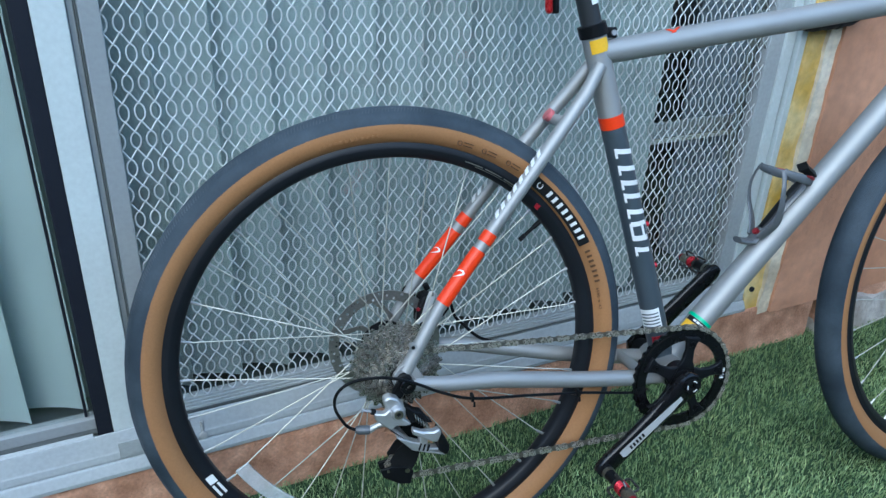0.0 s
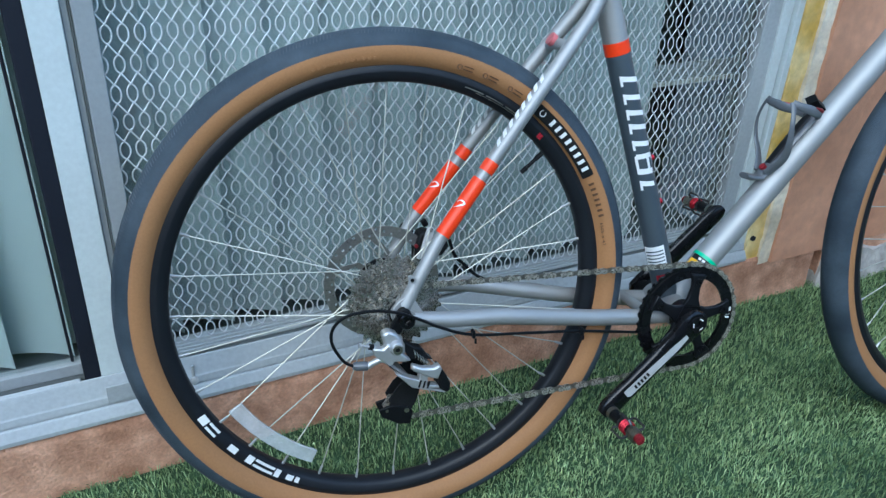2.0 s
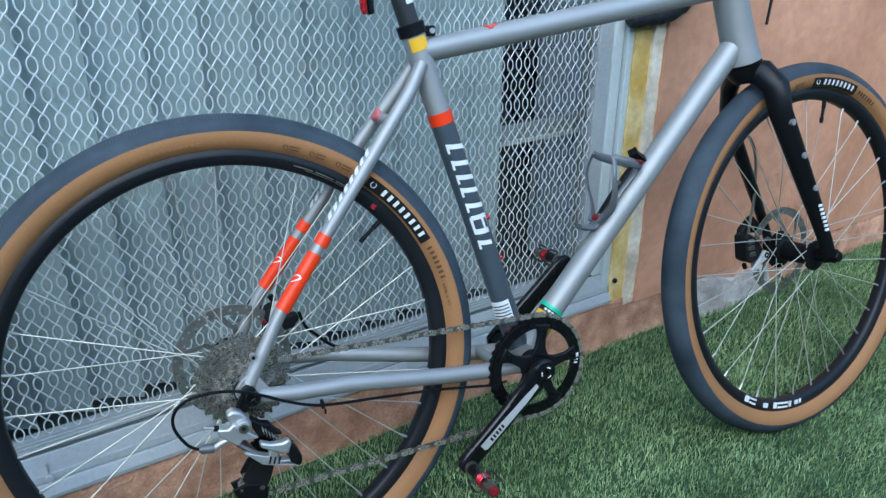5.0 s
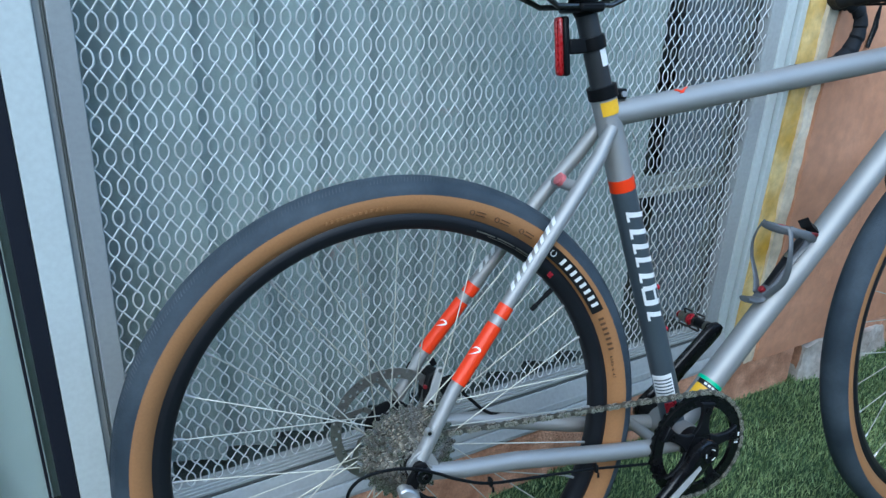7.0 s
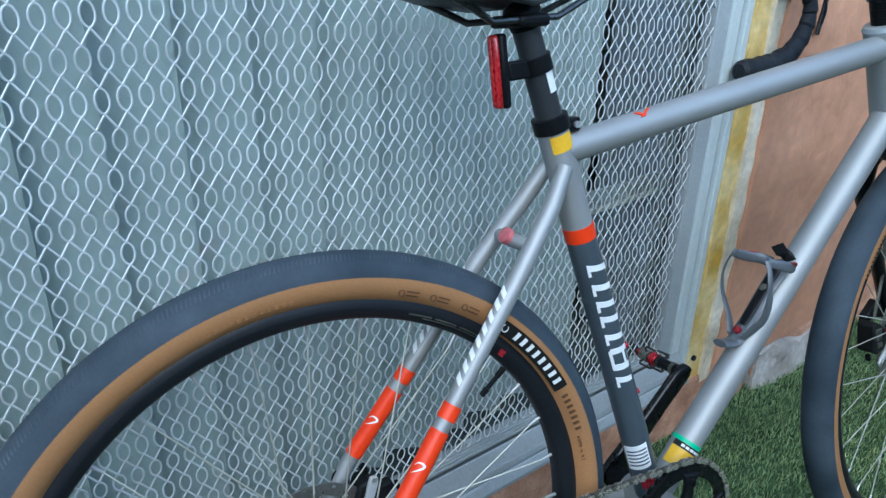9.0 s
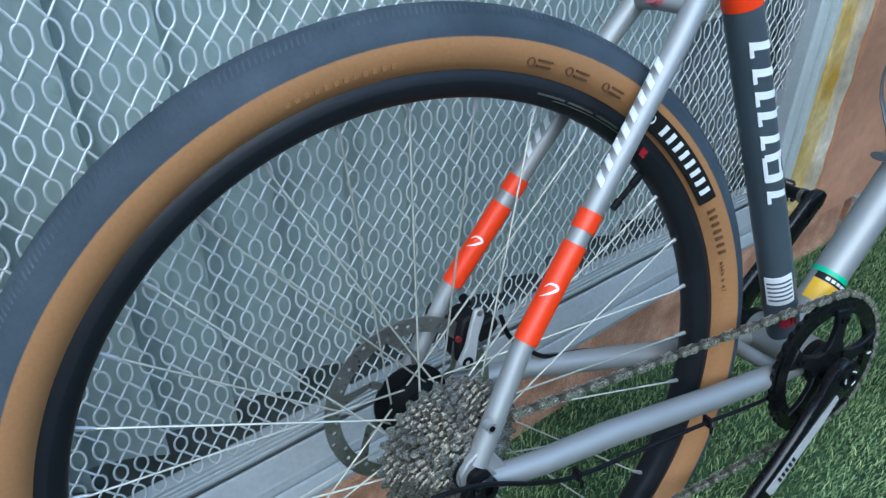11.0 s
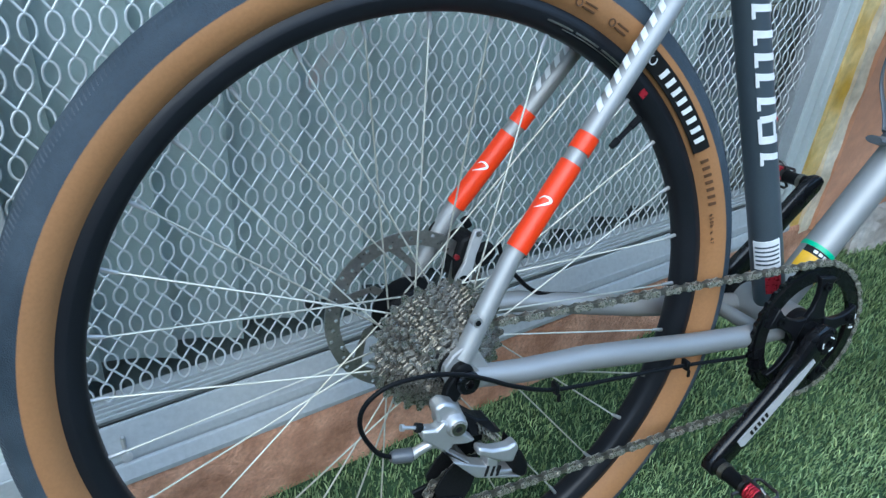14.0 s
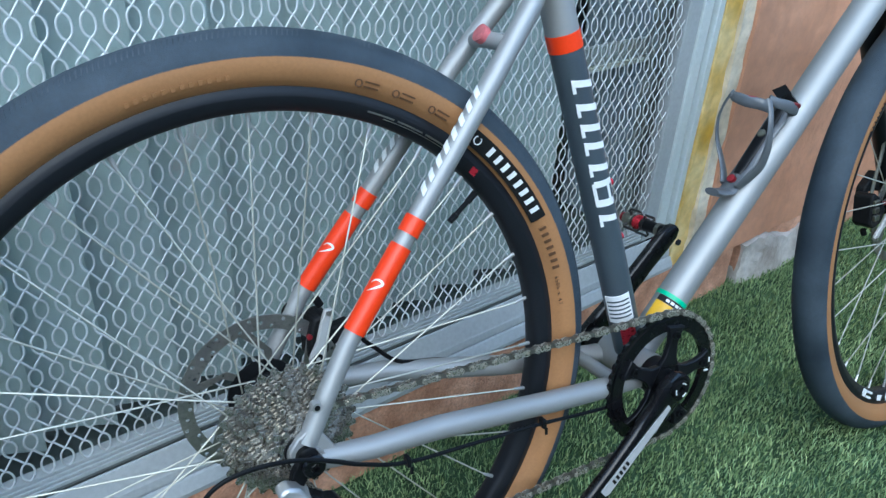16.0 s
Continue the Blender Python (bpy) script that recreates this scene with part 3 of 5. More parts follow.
# plain unseen walls, added round the yard to block low sky and darken reflections
for name, m, w in (("wall_yard_back", pose(0.4, -3.6, 1.1), 4.5), ("wall_yard_west", pose(-4.0, -1.4, 1.1, 0, 0, 90), 2.6), ("wall_yard_east", pose(4.8, -1.4, 1.1, 0, 0, 90), 2.6)):
    tagged(part(name, Geo().box((-w, -0.08, -1.1), (w, 0.08, 1.1)), M_YARD, at=m, smooth=False, bevel=0.01), "unseen plain wall added to darken reflections", "wall", kind="structure")

# ---- bicycle (x forward, y away from the drive side, z up, from the rear hub) ----
bike = thing("bicycle", "silver gravel bicycle with tan-walled tyres leaning on the door", "bicycle", at=BIKE)
R_TYRE, Y_HALF = 0.339, 0.0235
HEAD_LOW, HEAD_TOP = Vector((0.853, 0, 0.345)), Vector((0.813, 0, 0.484))
FRONT = Vector((1.012, 0, -0.005))
STEER = Matrix.Translation(HEAD_LOW) @ Matrix.Rotation(radians(7.0), 4, (HEAD_TOP - HEAD_LOW).normalized()) @ Matrix.Translation(-HEAD_LOW)


def bike_part(name, geo, mat, parent=None, label="", turned=False, **k):
    """A part under the bicycle, or a sub-part under one of its parts (which already stands at the hub)."""
    at = None if parent else (UP @ STEER if turned else UP.copy())
    return part(name, geo, mat, parent or bike, label, at=at, **k)


def arc_patch(g, r0, r1, a0, a1, y, seg=8, thick=0.0006, bow=0.0):
    """A flat or slightly bowed piece of a ring, facing -y."""
    vs = []
    for i in range(seg + 1):
        a = radians(a0 + (a1 - a0) * i / seg)
        for k, r in enumerate((r0, (r0 + r1) / 2, r1)):
            yy = y(r) if callable(y) else y
            vs.append((r * math.cos(a), yy - thick, r * math.sin(a)))
            vs.append((r * math.cos(a), yy + 0.001, r * math.sin(a)))
    fs = []
    for i in range(seg):
        p, q = 6 * i, 6 * i + 6
        fs += [(p, p + 2, q + 2, q), (p + 2, p + 4, q + 4, q + 2), (p, q, q + 1, p + 1), (p + 4, p + 5, q + 5, q + 4), (p + 1, q + 1, q + 3, p + 3), (p + 3, q + 3, q + 5, p + 5)]
    e = 6 * seg
    fs += [(0, 1, 3, 2), (2, 3, 5, 4), (e, e + 2, e + 3, e + 1), (e + 2, e + 4, e + 5, e + 3)]
    return g.add(vs, fs)


def sidewall_y(r):
    """Near face of the tyre at a radius."""
    c = 0.3155
    q = max(0.0, 1 - ((r - c) / (0.0235 if r > c else 0.030)) ** 2)
    return -Y_HALF * math.sqrt(q)


def tyre_ring(angles):
    """The tyre's section, from one bead over the tread to the other."""
    out = []
    for d in angles:
        a = radians(d)
        out.append((0.3155 + 0.0235 * math.cos(a), Y_HALF * math.sin(a)))
    return out


def wheel(front, turned):
    """Tyre, rim, hub, 32 crossed spokes with nipples."""
    name = "front_wheel" if front else "rear_wheel"
    g = Geo()
    # tread: outer cap
    cap = tyre_ring([-82.5, -76, -66, -55, -44, -33, -22, -11, 0, 11, 22, 33, 44, 55, 66, 76, 82.5])
    inner = [(r - 0.002, y * 0.95) for r, y in reversed(cap)]
    g.lathe(cap + inner, 160)
    m = UP @ STEER @ Matrix.Translation(FRONT) if turned else UP.copy()
    if turned:
        m = m @ Matrix.Rotation(radians(-3), 4, "Y")
    w = part(name, Geo().disc((0, 0, 0), 0.010, -0.05, 0.05, 20), M_BLACK, bike, "wheel with a tan-walled tyre and black rim", at=m)
    tr = part("tread", g, M_TREAD, w, "dark grey fine-ribbed tread")
    # fine ribs across the crown
    ribs = Geo()
    n = 520
    for i in range(n):
        a = 2 * math.pi * i / n
        for s in (-1, 1):
            vs = []
            for yy, rr in ((0.0085, 0.33741), (0.0120, 0.33571), (0.0155, 0.33317)):
                for da in (0.0, 0.0034):
                    aa = a + da + yy
                    for lift in (-0.0008, 0.0005):
                        vs.append(((rr + lift) * math.cos(aa), s * yy, (rr + lift) * math.sin(aa)))
            ribs.add(vs, [(1, 3, 7, 5), (5, 7, 11, 9), (0, 4, 5, 1), (4, 8, 9, 5), (2, 3, 7, 6), (6, 7, 11, 10)])
    if not front:
        tagged(part("tread_rib", ribs, M_RIB, tr, smooth=False), kind="stuff")
    for s in (-1, 1):
        side = [(r, y) for r, y in tyre_ring([s * d for d in (81.5, 88, 95, 103, 111, 119, 127, 134)])] + [(0.2956, s * 0.0128)]
        side = [(0.3180, s * 0.0212)] + side
        inn = [(r, y - s * 0.0015) for r, y in reversed(side)]
        part("sidewall", Geo().lathe(side + inn, 160), M_TAN, w, "tan tyre sidewall")
    # rim: flanges, sloping sides, inner bed
    half = [(0.2966, 0.0105), (0.2966, 0.0120), (0.2950, 0.0128), (0.2885, 0.0149), (0.2872, 0.0148), (0.2800, 0.0118), (0.2762, 0.0085), (0.2748, 0.0040)]
    prof = [(r, -y) for r, y in half] + [(r, y) for r, y in reversed(half)] + [(0.2885, 0.0095), (0.2885, -0.0095)]
    rim = part("rim", Geo().lathe(prof, 160), M_RIM, w, "black alloy rim")
    # decals on the rim
    marks = ((-161, -155.5, 0.279, 0.296), (-153.0, -150.5, 0.281, 0.294), (-150, -146.2, 0.281, 0.285), (-150, -146.2, 0.290, 0.294), (-141.5, -138.8, 0.284, 0.294), (-135.5, -133.5, 0.281, 0.294),
             (-133, -127, 0.290, 0.294), (-133, -127, 0.281, 0.285), (-126.5, -125, 0.281, 0.294), (-123, -121, 0.283, 0.292), (-120.4, -119.2, 0.283, 0.292))
    for i, (a0, a1, r0, r1) in enumerate(marks):
        if i:
            r0, r1 = (0.2782 + (q - 0.281) * 0.85 for q in (r0, r1))
            part("rim_decal", arc_patch(Geo(), r0, r1, a0 + (25 if front else 0), a1 + (25 if front else 0), -0.0146, 5, 0.0003), M_WHITE, rim, "white block bar on the rim")
    if not front:
        grey = Geo()
        for a0 in (52, 58, 64):
            part("rim_sticker", arc_patch(Geo(), 0.2835, 0.2850, a0, a0 + 5.2, -0.0146, 5, 0.0003), M_GREYSTEEL, rim, "small grey print on the rim")
        arc_patch(grey, 0.2815, 0.2822, 50, 66, -0.0146, 10, 0.0003)
        part("rim_sticker", grey, M_GREYSTEEL, rim, "small grey print on the rim")
        badge = Geo()
        arc_patch(badge, 0.2795, 0.2865, 43.8, 45.2, -0.0146, 5, 0.0003)
        part("rim_badge", badge, M_REDMETAL, rim, "small red badge on the rim")
    # hub
    fl_n, fl_f = (-0.030, 0.033) if front else (-0.020, 0.034)
    hub = Geo()
    hub.lathe([(0.004, fl_n - 0.006), (0.012, fl_n - 0.006), (0.027, fl_n - 0.002), (0.027, fl_n + 0.002), (0.018, fl_n + 0.006), (0.0185, 0), (0.019, fl_f - 0.006), (0.027, fl_f - 0.002),
               (0.027, fl_f + 0.002), (0.014, fl_f + 0.005), (0.014, fl_f + 0.010), (0.004, fl_f + 0.010)], 32)
    part("hub", hub, M_BLACK, w, "black hub shell")
    # spokes: one mesh each side and lacing, shared by all
    sp = {}
    for fl in (fl_n, fl_f):
        for sgn in (-1, 1):
            a = radians(sgn * 70)
            p0 = (0.0225 * math.cos(a), fl + 0.001 * sgn, 0.0225 * math.sin(a))
            p1 = (0.262, 0.0, 0.0)
            p2 = (0.2755, 0.0, 0.0)
            gs = Geo().tube([p0, p1], 0.00085, 6)
            gn = Geo().tube([p1, p2], [0.0016, 0.0021], 7)
            sp[(fl, sgn)] = (gs, gn)
    src = {}
    for i in range(32):
        fl = fl_n if i % 2 == 0 else fl_f
        sgn = 1 if i % 4 < 2 else -1
        rot = Matrix.Rotation(radians(-11.25 * i + (1.0 if not front else 5.0)), 4, "Y")
        key = (fl, sgn)
        if key not in src:
            src[key] = (part("spoke", sp[key][0], M_STEEL, w, "thin steel spoke", at=rot), part("nipple", sp[key][1], M_ALLOY, w, at=rot))
        else:
            share(src[key][0], "spoke", w, rot)
            share(src[key][1], "nipple", w, rot)
    # valve
    va = 39.2 if not front else 74.5
    c, s_ = math.cos(radians(va)), math.sin(radians(va))
    part("valve", Geo().tube([(r * c, 0, r * s_) for r in (0.274, 0.262, 0.2615, 0.246, 0.2455, 0.236)], [0.0036, 0.0034, 0.0026, 0.0026, 0.0036, 0.0030], 10), M_BLACK, w, "black valve stem")
    return w


rear = wheel(False, False)
front_w = wheel(True, True)


def tyre_marks(w, a_off=0.0):
    """Black maker's label with white bars, brown size print and small pictograms on the near sidewall."""
    lab = Geo()
    arc_patch(lab, 0.2975, 0.3125, 27.6 + a_off, 50.5 + a_off, sidewall_y, 24, 0.0008)
    label = part("tyre_label", lab, M_LABEL, w, "black label on the tyre wall")
    cx, cz = 0.3050 * math.cos(radians(48.6 + a_off)), 0.3050 * math.sin(radians(48.6 + a_off))
    part("white_ring", Geo().lathe([(0.0034, 0), (0.0044, 0), (0.0044, 0.0012), (0.0034, 0.0012)], 20, (cx, sidewall_y(0.3050) - 0.0014, cz)), M_WHITE, label, "white ring mark")
    step = 2.15
    for i in range(8):
        let = Geo()
        a = 45.4 - step * i + a_off
        arc_patch(let, 0.3005, 0.3095, a - 0.85, a + 0.05, sidewall_y, 2, 0.0012)
        part("white_bar", let, M_WHITE, label, "white bar on the black label")
    ink = Geo()
    for i in range(7):
        a = 25.6 - 1.5 * i + a_off
        arc_patch(ink, 0.3015, 0.3080, a - 0.55, a, sidewall_y, 2, 0.0004)
    for a in (72.5, 66.0, 59.0):
        cx, cz = 0.3050 * math.cos(radians(a + a_off)), 0.3050 * math.sin(radians(a + a_off))
        g2 = Geo().lathe([(0.0024, 0), (0.0034, 0), (0.0034, 0.001), (0.0024, 0.001)], 16, (cx, sidewall_y(0.3050) - 0.0006, cz))
        ink.add(g2.v, g2.f)
        for r in (0.3025, 0.3065):
            arc_patch(ink, r, r + 0.0014, a - 3.4 + a_off, a - 1.0 + a_off, sidewall_y, 3, 0.0004)
    tagged(part("tyre_print", ink, M_INK, w), "dark brown print on the tyre wall", kind="stuff")
    mould = Geo()
    for i in range(12):
        a = 92 + 1.25 * i + a_off
        arc_patch(mould, 0.3035, 0.3070, a, a + 0.6, sidewall_y, 2, 0.0003)
    tagged(part("moulded_print", mould, M_TAN, w), "raised moulded print on the tyre wall", kind="stuff")


tyre_marks(rear)
tyre_marks(front_w, 37.0)


def size_print(w, text, a0, r, height):
    """Letters set one by one round the sidewall."""
    g = Geo()
    a = a0
    for ch in text:
        if ch == " ":
            a -= 0.55
            continue
        cu = bpy.data.curves.new("letter", "FONT")
        cu.body, cu.size, cu.extrude, cu.resolution_u = ch, height, 0.0003, 2
        ob = bpy.data.objects.new("letter", cu)
        me = bpy.data.meshes.new_from_object(ob)
        wid = max((v.co.x for v in me.vertices), default=0.003)
        up_a = radians(a)
        m = Matrix.Translation((r * math.cos(up_a), sidewall_y(r) - 0.0003, r * math.sin(up_a))) @ Matrix.Rotation(-(up_a - math.pi / 2), 4, "Y") @ Matrix.Rotation(math.pi / 2, 4, "X")
        g.add([v.co for v in me.vertices], [tuple(p.vertices) for p in me.polygons], m)
        a -= math.degrees((wid + 0.0010) / r)
        bpy.data.objects.remove(ob)
        bpy.data.meshes.remove(me)
        bpy.data.curves.remove(cu)
    part("size_print", g, M_INK, w, "dark brown tyre size print", smooth=False)


size_print(rear, "650b x 47", 14.3, 0.3010, 0.0066)

# spoke reflector
g = Geo()
arc_patch(g, 0.2345, 0.2545, -149.5, -118.0, -0.010, 16, 0.004)
refl = part("reflector", g, M_REFLECT, rear, "clear plastic spoke reflector", bevel=0.0015)
part("reflector_clip", Geo().disc((0.2445 * math.cos(radians(-134)), -0.0155, 0.2445 * math.sin(radians(-134))), 0.0045, 0.0, 0.008, 14), M_REFLECT, refl)

# frame tubes
BB = Vector((0.421, 0, -0.070))
ST_TOP = Vector((0.2790, 0, 0.428))
TT_A, TT_B = Vector((0.290, 0, 0.395)), Vector((0.812, 0, 0.4625))
DT_B = Vector((0.834, 0, 0.372))
bike_frame = bike_part("frame", Geo().tube([ST_TOP, ST_TOP.lerp(BB, 0.26)], 0.0165, 24), M_SILVER, None, "brushed silver bicycle frame")
bike_part("seat_tube", Geo().tube([ST_TOP.lerp(BB, 0.262), BB + Vector((0, 0, 0.01))], [0.0166, 0.0175], 24), M_CHARCOAL, bike_frame, "charcoal painted lower seat tube")
bike_part("top_tube", Geo().tube([TT_A, TT_A.lerp(TT_B, 0.5), TT_B], [0.0160, 0.0165, 0.0175], 24), M_SILVER, bike_frame)
bike_part("down_tube", Geo().tube([BB.lerp(DT_B, 0.03), DT_B], [0.0190, 0.0195], 24), M_SILVER, bike_frame)
ax = (HEAD_TOP - HEAD_LOW)
bike_part("head_tube", Geo().tube([HEAD_LOW, HEAD_LOW + ax * 0.06, HEAD_LOW + ax * 0.14, HEAD_LOW + ax * 0.85, HEAD_LOW + ax * 0.9, HEAD_TOP], [0.0305, 0.0305, 0.0285, 0.0265, 0.0275, 0.0275], 28), M_SILVER, bike_frame)
shell = Geo().tube([BB + Vector((0, -0.036, 0)), BB + Vector((0, 0.036, 0))], 0.0225, 24)
bike_part("bottom_bracket_shell", shell, M_SILVER, bike_frame)
for s in (-1, 1):
    bike_part("seat_stay", Geo().tube([(0.286, s * 0.015, 0.380), (0.262, s * 0.025 + 0.001, 0.345), (0.213, s * 0.0375 + 0.002, 0.287), (0.1172, s * 0.0502 + 0.0026, 0.168), (0.051, s * 0.0590 + 0.003, 0.085), (0.003, s * 0.066 + 0.001, 0.008)],
                                      [0.0085, 0.0095, 0.0094, 0.0086, 0.0084, 0.0092], 18), M_SILVER, bike_frame)
    bike_part("chain_stay", Geo().tube([(0.010, s * 0.068, -0.009), (0.06, s * 0.066, -0.017), (0.13, s * 0.0615, -0.024), (0.19, s * 0.055, -0.036), (0.27, s * 0.046, -0.052), (0.345, s * 0.0395, -0.064), (0.40, s * 0.034, -0.070)],
                                       [0.0095, 0.0105, 0.0112, 0.0115, 0.0115, 0.0115, 0.012], 18), M_SILVER, bike_frame)
    plate = [(-0.014, 0.006), (-0.006, 0.016), (0.010, 0.026), (0.022, 0.006), (0.030, -0.008), (0.014, -0.018), (0.002, -0.022), (-0.012, -0.012)]
    bike_part("dropout", Geo().prism(plate, s * 0.066 - 0.004, s * 0.066 + 0.004), M_SILVER if s < 0 else M_SILVER, bike_frame, bevel=0.0015)
bike_part("stay_bridge", Geo().tube([(0.236, -0.036, 0.309), (0.228, -0.018, 0.312), (0.226, 0, 0.313), (0.228, 0.018, 0.312), (0.236, 0.036, 0.309)], 0.0075, 14), M_SILVER, bike_frame)
bike_part("bridge_badge", Geo().tube([(0.2225, -0.003, 0.3165), (0.2175, -0.003, 0.3200), (0.2170, -0.003, 0.3203)], [0.0085, 0.0085, 0.006], 18), M_BADGE, bike_frame, "round faded red badge on the bridge")
bike_part("chain_stay_bridge", Geo().tube([(0.366, -0.036, -0.062), (0.366, 0.036, -0.062)], 0.008, 14), M_SILVER, bike_frame)
bike_part("rack_bolt", Geo().disc((0.0110, -0.0745, 0.046), 0.0042, -0.004, 0.004, 14), M_ALLOY, bike_frame, "small mounting bolt")
# no real hole: a black disc paints its dark inside
bike_part("rack_hole", Geo().disc((0.0110, -0.0790, 0.046), 0.0024, -0.0003, 0.002, 12), M_BLACK, bike_frame)

# paint bands and prints
def on_tube(name, a, b, r, rows, mat, label=""):
    """One thin piece on the tube for each row."""
    for a0, a1, t0, t1, sk in rows:
        g_ = Geo().patch(a, b, r, a0, a1, t0, t1, skew=sk, seg=20 if a1 - a0 > 200 else 7)
        bike_part(name, g_, mat, bike_frame, label)


def z_at(z, a, b):
    return (z - a[2]) / (b[2] - a[2])


ST = (ST_TOP, BB)
on_tube("orange_band", *ST, 0.0166, [(-180, 180, z_at(0.3135, *ST), z_at(0.2975, *ST), 0)], M_ORANGE, "orange band on the seat tube")
bars = []
for top, foot in ((0.272, 0.2577), (0.2476, 0.2351), (0.2294, 0.2120), (0.2090, 0.1946), (0.1853, 0.1721), (0.1305, 0.1139)):
    h = 0.0066
    mid = (top + foot) / 2
    bars.append((-56, 40, z_at(mid + h / 2, *ST), z_at(mid - h / 2, *ST), -0.016))
    bars.append((30, 41, z_at(mid - h / 2 + 0.004, *ST), z_at(mid - h / 2 - 0.003, *ST), 0))
bars += [(-42, 34, z_at(0.1650, *ST), z_at(0.1585, *ST), -0.006), (-50, 40, z_at(0.1440, *ST), z_at(0.1365, *ST), -0.010), (30, 42, z_at(0.1640, *ST), z_at(0.1400, *ST), 0),
         (-24, -12, z_at(0.1585, *ST), z_at(0.1400, *ST), 0), (-56, -44, z_at(0.1620, *ST), z_at(0.1330, *ST), 0), (-62, -44, z_at(0.0967, *ST), z_at(0.0915, *ST), 0)]
on_tube("white_bar", *ST, 0.0172, bars, M_WHITE, "white block bar on the seat tube")
on_tube("white_sticker", *ST, 0.0175, [(-14, 82, z_at(0.030, *ST), z_at(-0.004, *ST), 0)], M_WHITE, "small white sticker")
tiny = [(-6, 74, z_at(0.024 - 0.0052 * k, *ST), z_at(0.0224 - 0.0052 * k, *ST), 0) for k in range(5)]
on_tube("print_bar", *ST, 0.0181, tiny, M_CHARCOAL, "grey print bar")
on_tube("red_sticker", *ST, 0.0176, [(-10, 48, z_at(-0.014, *ST), z_at(-0.034, *ST), 0)], M_REDMETAL, "red sticker")
on_tube("yellow_sticker", *ST, 0.0166, [(-38, 50, z_at(0.414, *ST), z_at(0.397, *ST), 0)], M_YELLOW, "square yellow sticker")
on_tube("orange_mark", TT_A, TT_B, 0.0168, [(-72, -44, 0.192, 0.200, 0.014), (-78, -42, 0.206, 0.215, -0.030)], M_ORANGE, "small orange check mark")
for s in (-1, 1):
    stay = ((0.213, s * 0.0375 + 0.002, 0.287), (0.051, s * 0.0590 + 0.003, 0.085))
    zt = [z_at(q, *stay) for q in (0.1770, 0.1650, 0.1560, 0.0920)]
    for t0, t1 in ((zt[0], zt[1]), (zt[2], zt[3])):
        bike_part("orange_sleeve", Geo().patch(*stay, 0.0092, -180, 180, t0, t1, seg=22), M_ORANGE, bike_frame, "glossy orange band on the seat stay")
    tm = (zt[2] + zt[3]) / 2
    a_, b_ = Vector(stay[0]), Vector(stay[1])
    dd = (b_ - a_).normalized()
    sv = (Vector((0, -1, 0)) - dd * Vector((0, -1, 0)).dot(dd)).normalized()
    ov = dd.cross(sv)
    # an open hook: across the stay, along it upwards, half its stroke
    curl = smooth_path([Vector(q) for q in ((-4.8, 0.3, 0.15), (-2.0, 3.9, 0.6), (2.6, 4.6, 1.0), (4.8, 2.6, 1.1), (2.1, -1.4, 0.9), (-1.6, -4.9, 0.5), (-5.0, -7.7, 0.12))], 5)
    rings = []
    for p0, p, p1 in zip(curl[:1] + curl, curl, curl[1:] + curl[-1:]):
        along_x, along_y = p1[0] - p0[0], p1[1] - p0[1]
        ln = math.hypot(along_x, along_y)
        ring = []
        for e, rr in ((1, 0.0099), (-1, 0.0099), (-1, 0.0088), (1, 0.0088)):
            across, up_ = p[0] - e * p[2] * along_y / ln, p[1] + e * p[2] * along_x / ln
            ang = radians(50) - math.asin(across / 9.7)
            ring.append(a_.lerp(b_, tm - 0.009 - up_ / 260) + rr * (math.cos(ang) * sv + math.sin(ang) * ov))
        rings.append(ring)
    bike_part("white_mark", Geo().sweep(None, rings), M_WHITE, bike_frame, "white curl mark on the orange band")
    for k in range(8):
        q = 0.1985 + 0.0104 * k
        g_ = Geo().patch(*stay, 0.0098, 52, 100, z_at(q, *stay), z_at(q - 0.0052, *stay), seg=5, skew=-0.025)
        bike_part("white_bar", g_, M_WHITE, bike_frame, "white block bar on the seat stay")
DT = (BB, DT_B)
on_tube("green_tape", *DT, 0.0193, [(-180, 180, 0.1405, 0.1495, 0)], M_GREEN, "green band on the down tube")
on_tube("black_strip", *DT, 0.0192, [(-95, 60, 0.1275, 0.1400, 0)], M_LABEL, "black printed strip on the down tube")
on_tube("print_bar", *DT, 0.0197, [(-62 + 18 * k, -49 + 18 * k, 0.1310, 0.1365, 0) for k in range(6)], M_WHITE, "white print bar")
on_tube("yellow_label", *DT, 0.0192, [(-95, 60, 0.088, 0.1270, 0)], M_YELLOW, "yellow sticker on the down tube")
on_tube("print_bar", *DT, 0.0198, [(-15, 25, 0.100, 0.105, 0), (-5, 8, 0.105, 0.118, 0)], M_BLACK, "black print bar")

# seat post, clamp, saddle, tail light
axis = (ST_TOP - BB).normalized()
post_top = ST_TOP + axis * 0.105
post_axis = (ST_TOP + axis * 0.02, post_top)
on_tube("white_sticker", *post_axis, 0.0138, [(0, 50, 0.10, 0.34, 0)], M_WHITE, "small white sticker on the seat post")
post = bike_part("seat_post", Geo().tube([ST_TOP - axis * 0.02, post_top], 0.0138, 22), M_POST, None, "dark grey seat post")
bike_part("post_head", Geo().tube([post_top - axis * 0.012, post_top + axis * 0.004, post_top + axis * 0.016], [0.0142, 0.019, 0.015], 18), M_BLACK, post)
col = bike_part("seat_clamp", Geo().tube([ST_TOP - axis * 0.012, ST_TOP - axis * 0.0115, ST_TOP + axis * 0.0035, ST_TOP + axis * 0.004], [0.0178, 0.0190, 0.0190, 0.0178], 24), M_BLACK, None, "black seat clamp collar")
